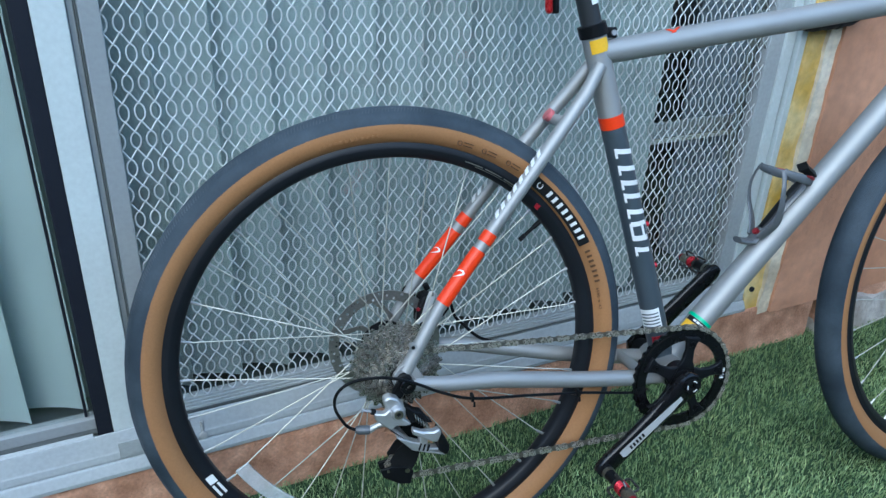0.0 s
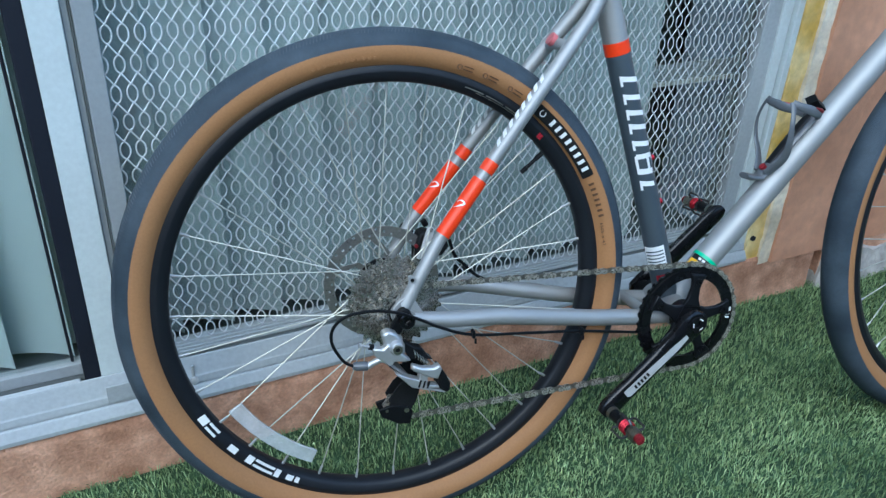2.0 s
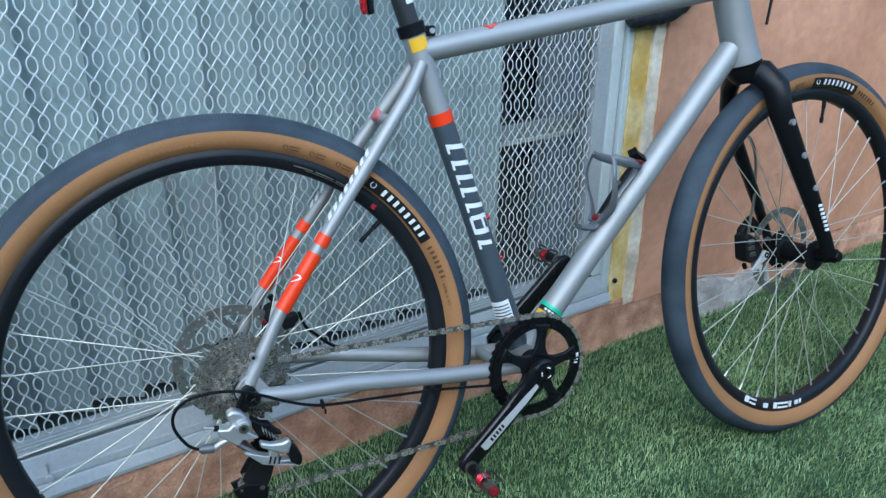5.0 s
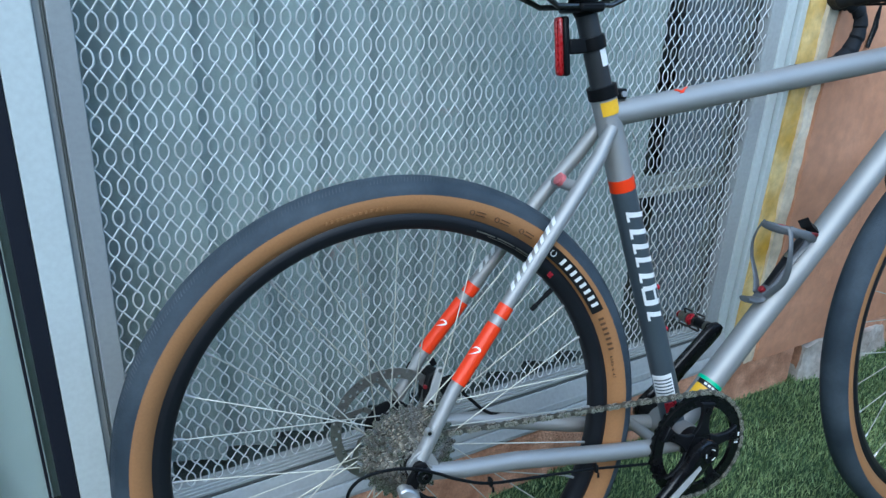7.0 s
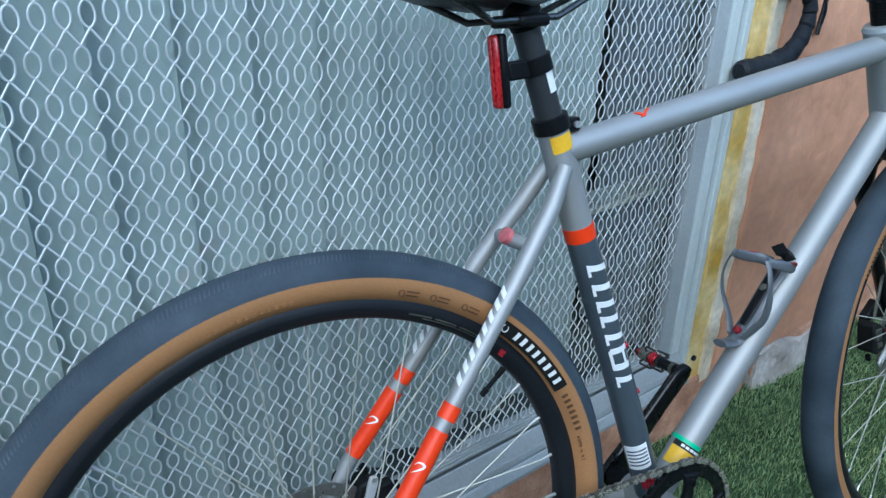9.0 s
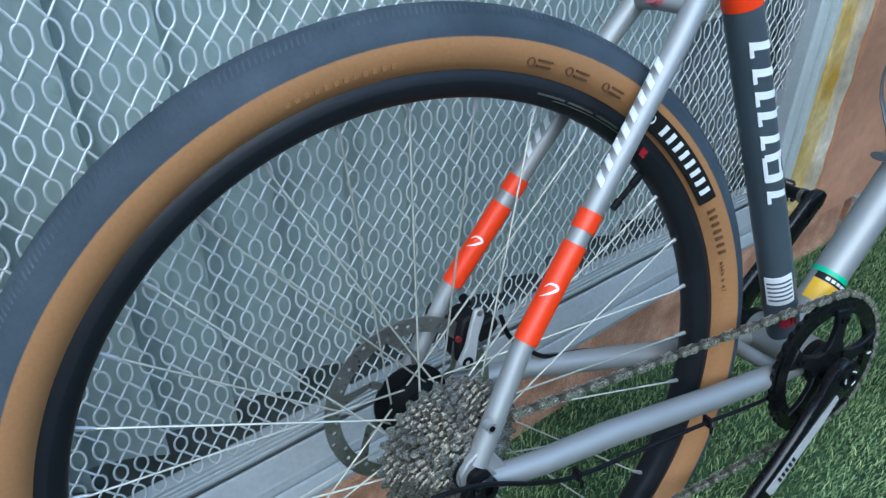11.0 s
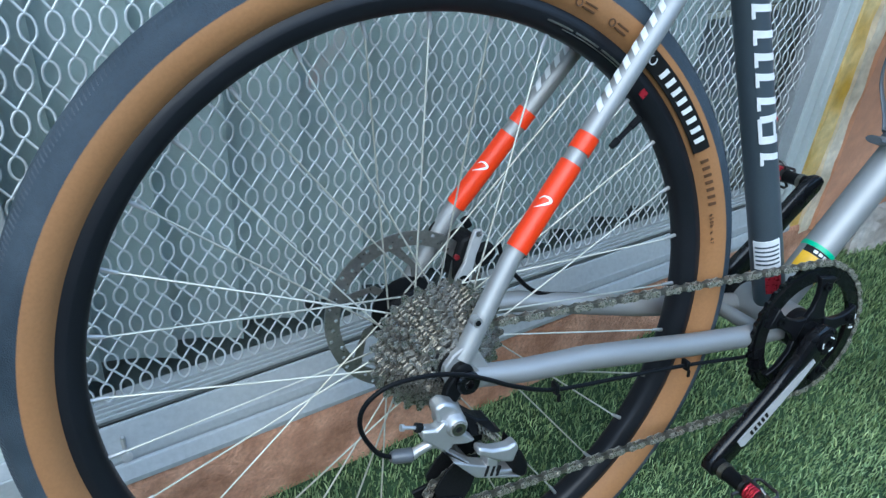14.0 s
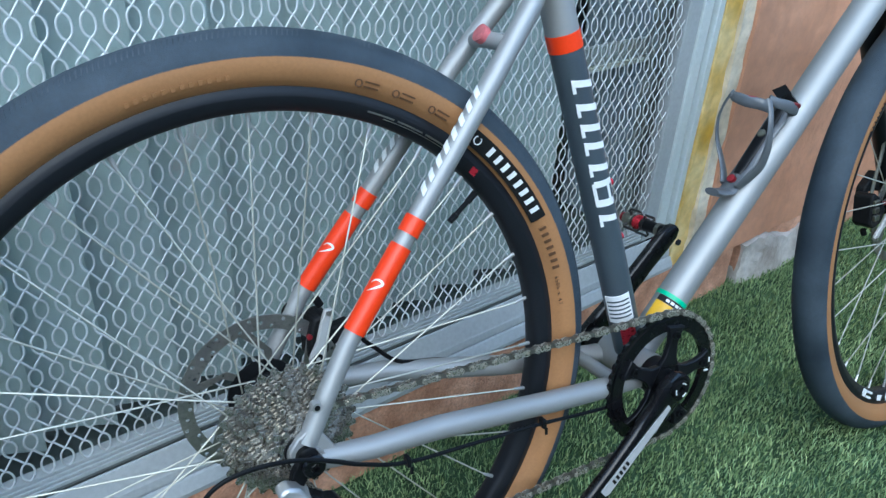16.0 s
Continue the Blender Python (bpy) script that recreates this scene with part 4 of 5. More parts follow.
bike_part("clamp_ear", Geo().box((0.296, -0.008, 0.414), (0.312, 0.008, 0.428)), M_BLACK, col, bevel=0.002)
bike_part("clamp_bolt", Geo().disc((0.306, -0.009, 0.421), 0.0036, -0.002, 0.004, 12), M_ALLOY, col)


def saddle():
    rows = ((0.128, 0.028, 0.576, 0.566), (0.134, 0.050, 0.583, 0.561), (0.153, 0.064, 0.588, 0.556), (0.180, 0.066, 0.588, 0.551), (0.210, 0.056, 0.585, 0.545), (0.240, 0.040, 0.582, 0.540),
            (0.270, 0.029, 0.580, 0.546), (0.302, 0.023, 0.580, 0.556), (0.338, 0.020, 0.582, 0.564), (0.372, 0.019, 0.583, 0.568), (0.392, 0.015, 0.581, 0.568), (0.400, 0.006, 0.577, 0.569))
    rings = []
    for x, hw, zt_, zs in rows:
        half = []
        for k in range(9):
            t = k / 8
            a = t * math.pi / 2
            half.append((hw * math.sin(a) ** 0.8, zs + (zt_ - zs) * math.cos(a) ** 0.75))
        pts = [(x, -y, q) for y, q in reversed(half)] + [(x, y, q) for y, q in half[1:]]
        pts += [(x, hw * 0.86, zs - 0.003), (x, 0, zs + 0.004), (x, -hw * 0.86, zs - 0.003)]
        rings.append(pts)
    body = bike_part("saddle", Geo().sweep(None, rings), M_SADDLE, None, "dark grey padded saddle", angle=70)
    under = []
    for x, hw, zt_, zs in rows[1:5]:
        under.append([(x, -hw * 0.90, zs - 0.002), (x, hw * 0.90, zs - 0.002), (x, hw * 0.55, zs - 0.010), (x, -hw * 0.55, zs - 0.010)])
    bike_part("saddle_base", Geo().sweep(None, under), M_BLACK, body, "black plastic saddle base", bevel=0.002)
    for s in (-1, 1):
        bike_part("rail", Geo().tube([(0.150, s * 0.034, 0.552), (0.176, s * 0.030, 0.540), (0.202, s * 0.022, 0.526), (0.275, s * 0.022, 0.527), (0.320, s * 0.016, 0.545), (0.365, s * 0.010, 0.566)], 0.0034, 10), M_DARKSTEEL, body, "thin saddle rail")
    seam = [(0.1295, -0.040, 0.571), (0.140, -0.0588, 0.567), (0.158, -0.0662, 0.563), (0.182, -0.0664, 0.558), (0.203, -0.0598, 0.552), (0.214, -0.0546, 0.546)]
    bike_part("seam", Geo().tube(smooth_path(seam, 4), 0.0016, 8), M_MATTBLACK, body, "dark moulded seam round the side panel")
    bike_part("rail_cradle", Geo().box((0.229, -0.028, 0.519), (0.264, 0.028, 0.531)), M_BLACK, body, bevel=0.004)


saddle()
TL = Matrix.Translation((0.2180, -0.004, 0.480)) @ Matrix.Rotation(radians(-3), 4, "Y")
lamp = bike_part("tail_light", Geo().box((0.000, -0.0075, -0.035), (0.0085, 0.0075, 0.035), TL), M_BLACK, None, "red and black tail light", bevel=0.003)
bike_part("red_lens", Geo().box((-0.0065, -0.0072, -0.0345), (-0.0003, 0.0072, 0.0345), TL), M_RED, lamp, "red ribbed lens", bevel=0.0034)
bike_part("lens_ridge", Geo().box((-0.0082, -0.0025, -0.030), (-0.0066, 0.0025, 0.030), TL), M_RED, lamp, bevel=0.001)
bike_part("light_arm", Geo().box((0.0090, -0.005, -0.010), (0.036, 0.005, 0.008), TL), M_BLACK, lamp, bevel=0.002)
bike_part("light_clip", Geo().tube([(0.228, -0.003, 0.466), (0.226, -0.003, 0.452)], 0.003, 8), M_BLACK, lamp)
pm = ST_TOP + axis * 0.058
bike_part("light_strap", Geo().tube([pm - axis * 0.008, pm - axis * 0.0078, pm + axis * 0.0078, pm + axis * 0.008], [0.0145, 0.0168, 0.0168, 0.0145], 22), M_BLACK, lamp, "black rubber strap")

# fork, headset, stem, bars
ha = (HEAD_TOP - HEAD_LOW).normalized()
fork = bike_part("fork", Geo().tube([HEAD_LOW + ha * -0.003, HEAD_LOW - ha * 0.020, HEAD_LOW - ha * 0.032], [0.0305, 0.027, 0.020], 24), M_CARBON, None, "matt black carbon fork", turned=True)
for s in (-1, 1):
    pts = [HEAD_LOW - ha * 0.014, HEAD_LOW - ha * 0.020 + Vector((0.010, s * 0.026, 0)), HEAD_LOW - ha * 0.045 + Vector((0.012, s * 0.046, 0)), Vector((0.880, s * 0.053, 0.262)), Vector((0.921, s * 0.056, 0.180)), Vector((0.965, s * 0.058, 0.095)), Vector((0.996, s * 0.060, 0.030)), Vector((FRONT[0], s * 0.060, -0.008))]
    bike_part("fork_leg", Geo().tube(pts, [0.020, 0.022, 0.021, 0.0185, 0.0165, 0.0140, 0.0120, 0.0115], 18, flat=0.70), M_CARBON, fork, "tapered black fork leg")
    bike_part("fork_end", Geo().tube([(FRONT[0], s * 0.052, 0), (FRONT[0], s * 0.070, 0)], 0.0125, 18), M_BLACK, fork)
for c in ((0.889, 0.245), (0.920, 0.188), (0.951, 0.130)):
    bike_part("mount_bolt", Geo().disc((c[0], -0.0695 - (0.245 - c[1]) * 0.010, c[1]), 0.0052, -0.002, 0.008, 12, 0.0058), M_ALLOY, fork, "silver mounting bolt")
for k in range(7):
    q = 0.100 - 0.0075 * k
    fm = Geo().box((0.966 - 0.004 + (0.100 - q) * 0.45, -0.0705, q - 0.0045), (0.966 + 0.004 + (0.100 - q) * 0.45, -0.0660, q))
    bike_part("white_bar", fm, M_WHITE, fork, "white print bar on the fork leg", smooth=False)
bike_part("front_axle", Geo().tube([(FRONT[0], -0.078, 0), (FRONT[0], -0.076, 0), (FRONT[0], 0.072, 0)], [0.008, 0.0095, 0.0095], 18), M_BLACK, fork)
hs = bike_part("headset", Geo().tube([HEAD_TOP, HEAD_TOP + ha * 0.004, HEAD_TOP + ha * 0.009, HEAD_TOP + ha * 0.010], [0.0275, 0.0285, 0.026, 0.020], 26), M_ALUGREY, None, "grey headset cap")
for k in range(3):
    bike_part("spacer", Geo().tube([HEAD_TOP + ha * (0.0105 + 0.0102 * k), HEAD_TOP + ha * (0.0203 + 0.0102 * k)], 0.0172, 22), M_BLACK, hs)
ST0 = HEAD_TOP + ha * 0.062
BAR_C = ST0 + Vector((0.102, 0, 0.020))
stem = bike_part("stem", Geo().tube([HEAD_TOP + ha * 0.0412, HEAD_TOP + ha * 0.084], 0.0185, 22), M_GLOSSBLACK, None, "black stem", turned=True)
for q in (0.0412, 0.058, 0.0795):
    bike_part("stem_collar", Geo().tube([HEAD_TOP + ha * q, HEAD_TOP + ha * (q + 0.0005), HEAD_TOP + ha * (q + 0.0055), HEAD_TOP + ha * (q + 0.006)], [0.0186, 0.0200, 0.0200, 0.0186], 22), M_GLOSSBLACK, stem)
bike_part("stem_arm", Geo().tube([ST0, ST0.lerp(BAR_C, 0.5), BAR_C - Vector((0.012, 0, 0))], [0.0165, 0.0155, 0.018], 18), M_BLACK, stem)
bike_part("face_plate", Geo().tube([BAR_C + Vector((0, -0.021, 0)), BAR_C + Vector((0, 0.021, 0))], 0.0225, 20), M_BLACK, stem)
for q in (0.050, 0.072):
    bike_part("stem_bolt", Geo().disc(tuple(HEAD_TOP + ha * q + Vector((-0.0165, -0.0105, 0))), 0.0030, -0.0035, 0.004, 10), M_DARKSTEEL, stem)
bx, bz = BAR_C[0], BAR_C[2]
hb = bike_part("handlebar", Geo().tube([BAR_C + Vector((0, -0.06, 0)), BAR_C + Vector((0, 0.06, 0))], 0.0155, 18), M_BLACK, None, "drop handlebar wrapped in black tape", turned=True)
for s in (-1, 1):
    pts = [(bx, s * 0.055, bz), (bx, s * 0.10, bz), (bx - 0.004, s * 0.150, bz - 0.001), (bx, s * 0.188, bz - 0.003), (bx + 0.022, s * 0.204, bz - 0.005), (bx + 0.055, s * 0.207, bz - 0.010), (bx + 0.080, s * 0.209, bz - 0.030), (bx + 0.082, s * 0.211, bz - 0.062),
           (bx + 0.060, s * 0.214, bz - 0.098), (bx + 0.020, s * 0.216, bz - 0.120), (bx - 0.030, s * 0.219, bz - 0.127), (bx - 0.080, s * 0.221, bz - 0.129)]
    curve = smooth_path(pts, 24)
    fine_pts, run = [curve[0]], 0.0
    for a_, b_ in zip(curve, curve[1:]):
        run += (b_ - a_).length
        if run > 0.0042:
            fine_pts.append(b_)
            run = 0.0
    rad = [0.0162 + 0.0005 * (k % 5) for k in range(len(fine_pts))]
    rad[-1] = 0.012
    bike_part("bar_tape", Geo().tube(fine_pts, rad, 16), M_TAPE, hb, "black cork bar tape in overlapping wraps", angle=25)
    hood = [(bx + 0.050, s * 0.207, bz - 0.004), (bx + 0.075, s * 0.207, bz + 0.002), (bx + 0.105, s * 0.206, bz + 0.010), (bx + 0.125, s * 0.205, bz + 0.036), (bx + 0.132, s * 0.205, bz + 0.052)]
    bike_part("brake_hood", Geo().tube(hood, [0.017, 0.0185, 0.0185, 0.0165, 0.010], 16), M_BLACK, hb, "black rubber brake hood")
    lever = [(bx + 0.122, s * 0.205, bz + 0.020), (bx + 0.135, s * 0.206, bz - 0.010), (bx + 0.132, s * 0.208, bz - 0.050), (bx + 0.118, s * 0.210, bz - 0.085)]
    bike_part("brake_lever", Geo().tube(lever, [0.009, 0.0085, 0.0075, 0.005], 12, flat=0.6), M_GLOSSBLACK, hb, "black brake lever blade")
    hose = [(bx + 0.02, s * 0.19, bz - 0.012), (bx + 0.05, s * 0.10, bz - 0.02), (bx + 0.045, s * 0.03, bz - 0.075), (0.885, s * 0.030, 0.44), (0.875, s * 0.028, 0.40)]
    bike_part("cable", Geo().tube(hose, 0.0024, 8), M_BLACK, hb, "black control cable")

# front disc brake
def rotor(parent, c, y):
    """A drilled brake disc: a ring of cells, each with its hole, on six curved arms."""
    g = Geo()
    n = 44
    for k in range(n):
        am, da = 2 * math.pi * (k + 0.5) / n, math.pi / n
        rh = (0.0692, 0.0728, 0.0764)[k % 3]
        ao, hole = [], []
        for q in range(8):
            t = math.pi / 4 * q
            ct, st_ = math.cos(t), math.sin(t)
            m_ = max(abs(ct), abs(st_))
            ra = 0.073 + 0.007 * round(ct / m_, 3)
            aa = am + da * round(st_ / m_, 3)
            ao.append((ra * math.cos(aa), ra * math.sin(aa)))
            hole.append((rh * math.cos(am) + 0.0020 * math.cos(t + am), rh * math.sin(am) + 0.0020 * math.sin(t + am)))
        vs = [(c[0] + p[0], y + e, c[2] + p[1]) for e in (-0.0009, 0.0009) for p in ao + hole]
        fs = []
        for q in range(8):
            w_ = (q + 1) % 8
            fs += [(q, w_, 8 + w_, 8 + q), (16 + q, 24 + q, 24 + w_, 16 + w_), (8 + q, 8 + w_, 24 + w_, 24 + q)]
            if q in (7, 0, 3, 4):
                fs.append((q, 16 + q, 16 + w_, w_))
        g.add(vs, fs)
    ro = tagged(bike_part("disc_rotor", g, M_ROTOR, parent, smooth=False), "drilled steel brake disc", kind="stuff")
    for k in range(6):
        a0 = radians(60 * k)
        pts = [(c[0] + r * math.cos(a0 + d), c[2] + r * math.sin(a0 + d)) for r, d in ((0.020, 0.0), (0.045, 0.25), (0.067, 0.62), (0.067, 0.78), (0.045, 0.42), (0.020, 0.28))]
        bike_part("rotor_arm", Geo().prism(pts, y - 0.0008, y + 0.0008), M_ROTOR, ro, smooth=False)
    bike_part("rotor_hub", Geo().lathe([(0.014, y - 0.004), (0.024, y - 0.004), (0.035, y - 0.0015), (0.035, y + 0.001), (0.014, y + 0.001)], 32, c), M_BLACK, ro)
    return ro


rotor(rear, (0, 0, 0), 0.047)
rotor(front_w, (0, 0, 0), 0.042)


def caliper(parent, y, body, mount, arm, pivot, clamp, knob, turned=False):
    """Cable disc caliper: black body and mount, small red adjuster, silver arm on its pivot."""
    b = bike_part("brake_caliper", Geo().prism(body, y - 0.012, y + 0.016), M_MATTBLACK, parent, "black disc brake caliper", bevel=0.003, turned=turned)
    bike_part("caliper_mount", Geo().prism(mount, y + 0.006, y + 0.020), M_MATTBLACK, b, bevel=0.003)
    bike_part("caliper_arm", Geo().prism(arm, y - 0.0185, y - 0.0135), M_SATIN, b, "silver caliper arm", bevel=0.0012)
    bike_part("arm_pivot", Geo().lathe([(0.0022, -0.0190), (0.0055, -0.0190), (0.0055, -0.0125), (0.0022, -0.0125)], 16, (pivot[0], y, pivot[1])), M_BLACK, b)
    bike_part("arm_bolt", Geo().disc((clamp[0], y - 0.0185, clamp[1]), 0.0030, 0.0, 0.002, 12), M_GREYSTEEL, b)
    bike_part("pad_adjuster", Geo().disc((knob[0], y - 0.0140, knob[1]), 0.0028, 0.0, 0.003, 12), M_DARKRED, b, "small red pad adjuster")
    bike_part("cable_stop", Geo().tube([(clamp[0] - 0.002, y, clamp[1] + 0.002), (clamp[0] - 0.006, y, clamp[1] + 0.010)], 0.0042, 12), M_BLACK, b)
    return b


caliper(bike_frame, 0.050, [(0.046, 0.024), (0.058, 0.018), (0.066, 0.030), (0.068, 0.050), (0.072, 0.065), (0.063, 0.069), (0.053, 0.066), (0.047, 0.048)],
        [(0.064, 0.022), (0.090, 0.026), (0.100, 0.038), (0.096, 0.048), (0.074, 0.044)],
        [(0.043, 0.029), (0.045, 0.022), (0.053, 0.019), (0.0595, 0.024), (0.0645, 0.050), (0.0715, 0.068), (0.0705, 0.076), (0.063, 0.076), (0.0590, 0.066), (0.052, 0.044)], (0.0515, 0.0275), (0.0667, 0.072), (0.047, 0.050))
caliper(fork, 0.050, [(0.914, 0.036), (0.917, -0.008), (0.930, -0.016), (0.950, -0.012), (0.962, 0.006), (0.950, 0.022), (0.935, 0.034), (0.924, 0.040)],
        [(0.924, 0.030), (0.926, 0.046), (0.957, 0.066), (0.972, 0.052), (0.975, 0.030), (0.960, 0.034), (0.945, 0.036)],
        [(0.954, 0.002), (0.961, 0.004), (0.969, -0.001), (0.970, -0.008), (0.964, -0.013), (0.948, -0.018), (0.936, -0.030), (0.926, -0.032), (0.924, -0.027), (0.932, -0.019), (0.944, -0.009)], (0.962, -0.005), (0.929, -0.028), (0.952, 0.020))
for q in ((0.925, 0.026), (0.926, 0.014), (0.929, 0.002)):
    bike_part("caliper_fin", Geo().box((q[0] - 0.007, 0.034, q[1] - 0.004), (q[0] + 0.007, 0.040, q[1] + 0.004)), M_GREYSTEEL, fork, "grey cooling fin on the brake", bevel=0.001)
bike_part("brake_cable", Geo().tube(smooth_path([(0.098, 0.050, 0.050), (0.106, 0.051, 0.026), (0.1205, 0.052, 0.010), (0.138, 0.054, -0.008), (0.158, 0.057, -0.0193), (0.20, 0.060, -0.030), (0.27, 0.052, -0.050), (0.36, 0.040, -0.070)]), 0.0024, 8), M_BLACK, bike_frame, "black brake cable")
bike_part("brake_hose", Geo().tube(smooth_path([(0.866, 0.045, 0.300), (0.905, 0.052, 0.250), (0.949, 0.050, 0.189), (0.948, 0.048, 0.110), (0.936, 0.048, 0.060), (0.929, 0.048, 0.029)]), 0.0026, 8), M_GREYSTEEL, fork, "grey brake cable down the fork")

# chainset
CR_Y = -0.050
RING = Vector((0.421, 0, -0.0695))


def toothed(r_root, r_tip, n, phase=0.0):
    out = []
    for i in range(n):
        a = 2 * math.pi * i / n + phase
        p = 2 * math.pi / n
        for d, r in ((-0.36, r_root), (-0.13, r_tip), (0.13, r_tip), (0.36, r_root)):
            out.append((r * math.cos(a + d * p), r * math.sin(a + d * p)))
    return out


def ring_plate(outline, r_in, y0, y1, c):
    """A toothed ring: outline outside, a circle inside."""
    n = len(outline)
    g_ = Geo()
    vs = []
    for y in (y0, y1):
        vs += [(c[0] + x, y, c[2] + z_) for x, z_ in outline]
        vs += [(c[0] + r_in * math.cos(2 * math.pi * i / n), y, c[2] + r_in * math.sin(2 * math.pi * i / n)) for i in range(n)]
    # align the inner circle with the outline's first point
    fs = []
    for i in range(n):
        j = (i + 1) % n
        fs += [(i, j, n + j, n + i), (2 * n + i, 3 * n + i, 3 * n + j, 2 * n + j), (i, 2 * n + i, 2 * n + j, j), (n + i, n + j, 3 * n + j, 3 * n + i)]
    return g_.add(vs, fs)


crankset = bike_part("crankset", Geo().tube([RING + Vector((0, -0.079, 0)), RING + Vector((0, 0.079, 0))], 0.0145, 22), M_BLACK, None, "black crankset with one chainring")
bike_part("chainring", ring_plate(toothed(0.0771, 0.0792, 40), 0.0610, CR_Y - 0.002, CR_Y + 0.002, RING), M_GLOSSBLACK, crankset, "black toothed chainring", smooth=False)
bike_part("ring_edge", Geo().lathe([(0.060, CR_Y - 0.0045), (0.0735, CR_Y - 0.0035), (0.0735, CR_Y - 0.0021), (0.060, CR_Y - 0.0021)], 64, tuple(RING)), M_GLOSSBLACK, crankset)
spider = bike_part("spider", Geo().tube([RING + Vector((0, -0.056, 0)), RING + Vector((0, -0.047, 0))], 0.0245, 26), M_CARBON, crankset, "black five-arm spider")
for k in range(5):
    a = radians(72 * k + 8)
    ca, sa = math.cos(a), math.sin(a)
    pts = [(RING[0] + r * ca - o * sa, RING[2] + r * sa + o * ca) for r, o in ((0.018, -0.015), (0.030, -0.0085), (0.046, -0.0065), (0.055, -0.0080), (0.066, -0.0125), (0.066, 0.0125), (0.055, 0.0080), (0.046, 0.0065), (0.030, 0.0085), (0.018, 0.015))]
    bike_part("spider_arm", Geo().prism(pts, CR_Y - 0.009, CR_Y - 0.0022), M_CARBON, spider, bevel=0.0015)
    bike_part("chainring_bolt", Geo().lathe([(0.0024, -0.002), (0.0050, -0.002), (0.0050, 0.003), (0.0024, 0.003)], 14, (RING[0] + 0.0555 * ca, CR_Y - 0.0098, RING[2] + 0.0555 * sa)), M_BLACK, crankset)
for k in range(2):
    a = radians(-3 - 4 * k)
    bike_part("white_mark", Geo().box((-0.003, -0.0003, -0.0010), (0.003, 0.001, 0.0010), Matrix.Translation((RING[0] + 0.0675 * math.cos(a), CR_Y - 0.0048, RING[2] + 0.0675 * math.sin(a))) @ Matrix.Rotation(-a, 4, "Y")), M_WHITE, crankset, "small white mark on the chainring")
bike_part("bearing_cup", Geo().tube([RING + Vector((0, -0.0445, 0)), RING + Vector((0, -0.036, 0))], 0.0215, 26), M_BLACK, crankset)
bike_part("bearing_cup", Geo().tube([RING + Vector((0, 0.0365, 0)), RING + Vector((0, 0.046, 0))], 0.0225, 26), M_BLACK, crankset)


def crank_arm(s, dx, dz, y_in, y_out):
    """A tapering arm from the axle to the pedal hole."""
    ux, uz = dx / math.hypot(dx, dz), dz / math.hypot(dx, dz)
    rows = ((-0.017, 0.006, y_in), (-0.010, 0.0175, y_in), (0.010, 0.0200, y_in), (0.035, 0.0165, y_in + (y_out - y_in) * 0.25), (0.075, 0.0145, y_in + (y_out - y_in) * 0.5), (0.120, 0.0138, y_in + (y_out - y_in) * 0.8), (0.160, 0.0142, y_out), (0.176, 0.0125, y_out), (0.1845, 0.006, y_out))
    rings = []
    for d, hw, y in rows:
        cx, cz = RING[0] + ux * d, RING[2] + uz * d
        ring = []
        for k in range(12):
            a = 2 * math.pi * k / 12
            o, t = hw * math.copysign(abs(math.cos(a)) ** 0.6, math.cos(a)), 0.0072 * math.copysign(abs(math.sin(a)) ** 0.6, math.sin(a))
            ring.append((cx - uz * o, y + t, cz + ux * o))
        rings.append(ring)
    arm = bike_part("crank_arm", Geo().sweep(None, rings), M_GLOSSBLACK, crankset, "gloss black crank arm", angle=50)
    # silver flash along the outer face
    fl = Geo()
    vs = []
    arm_d, arm_y = [q[0] for q in rows], [q[2] for q in rows]
    for d, w0, w1 in ((0.022, 0.0005, 0.0060), (0.045, -0.002, 0.0075), (0.070, -0.003, 0.0070), (0.095, -0.0045, 0.0066), (0.120, -0.0055, 0.0062), (0.138, -0.0060, 0.0060), (0.142, -0.0058, 0.0030)):
        y = float(np.interp(d, arm_d, arm_y)) + s * 0.0084
        for w_ in (w0, w1):
            o = w_ * (-1 if s < 0 else 1)
            vs.append((RING[0] + ux * d - uz * -o, y, RING[2] + uz * d + ux * -o))
            vs.append((RING[0] + ux * d - uz * -o, y - s * 0.003, RING[2] + uz * d + ux * -o))
    fs = []
    for i in range(6):
        p = 4 * i
        fs += [(p, p + 2, p + 6, p + 4), (p, p + 4, p + 5, p + 1), (p + 2, p + 3, p + 7, p + 6), (p + 1, p + 5, p + 7, p + 3)]
    fs += [(0, 1, 3, 2), (24, 26, 27, 25)]
    fl.add(vs, fs)
    flash = bike_part("silver_flash", fl, M_SATIN, crankset, "silver flash along the crank arm", smooth=False)
    if s < 0:
        for k in range(5):
            pr = Geo()
            d = 0.100 + 0.006 * k
            y = float(np.interp(d, arm_d, arm_y)) - 0.0088
            m = Matrix.Translation((RING[0] + ux * d, y, RING[2] + uz * d)) @ Matrix.Rotation(-math.atan2(uz, ux), 4, "Y")
            pr.box((-0.0017, -0.0003, -0.003), (0.0017, 0.002, 0.003), m)
            bike_part("print_bar", pr, M_BLACK, crankset, "black print on the flash", smooth=False)
    return ux, uz


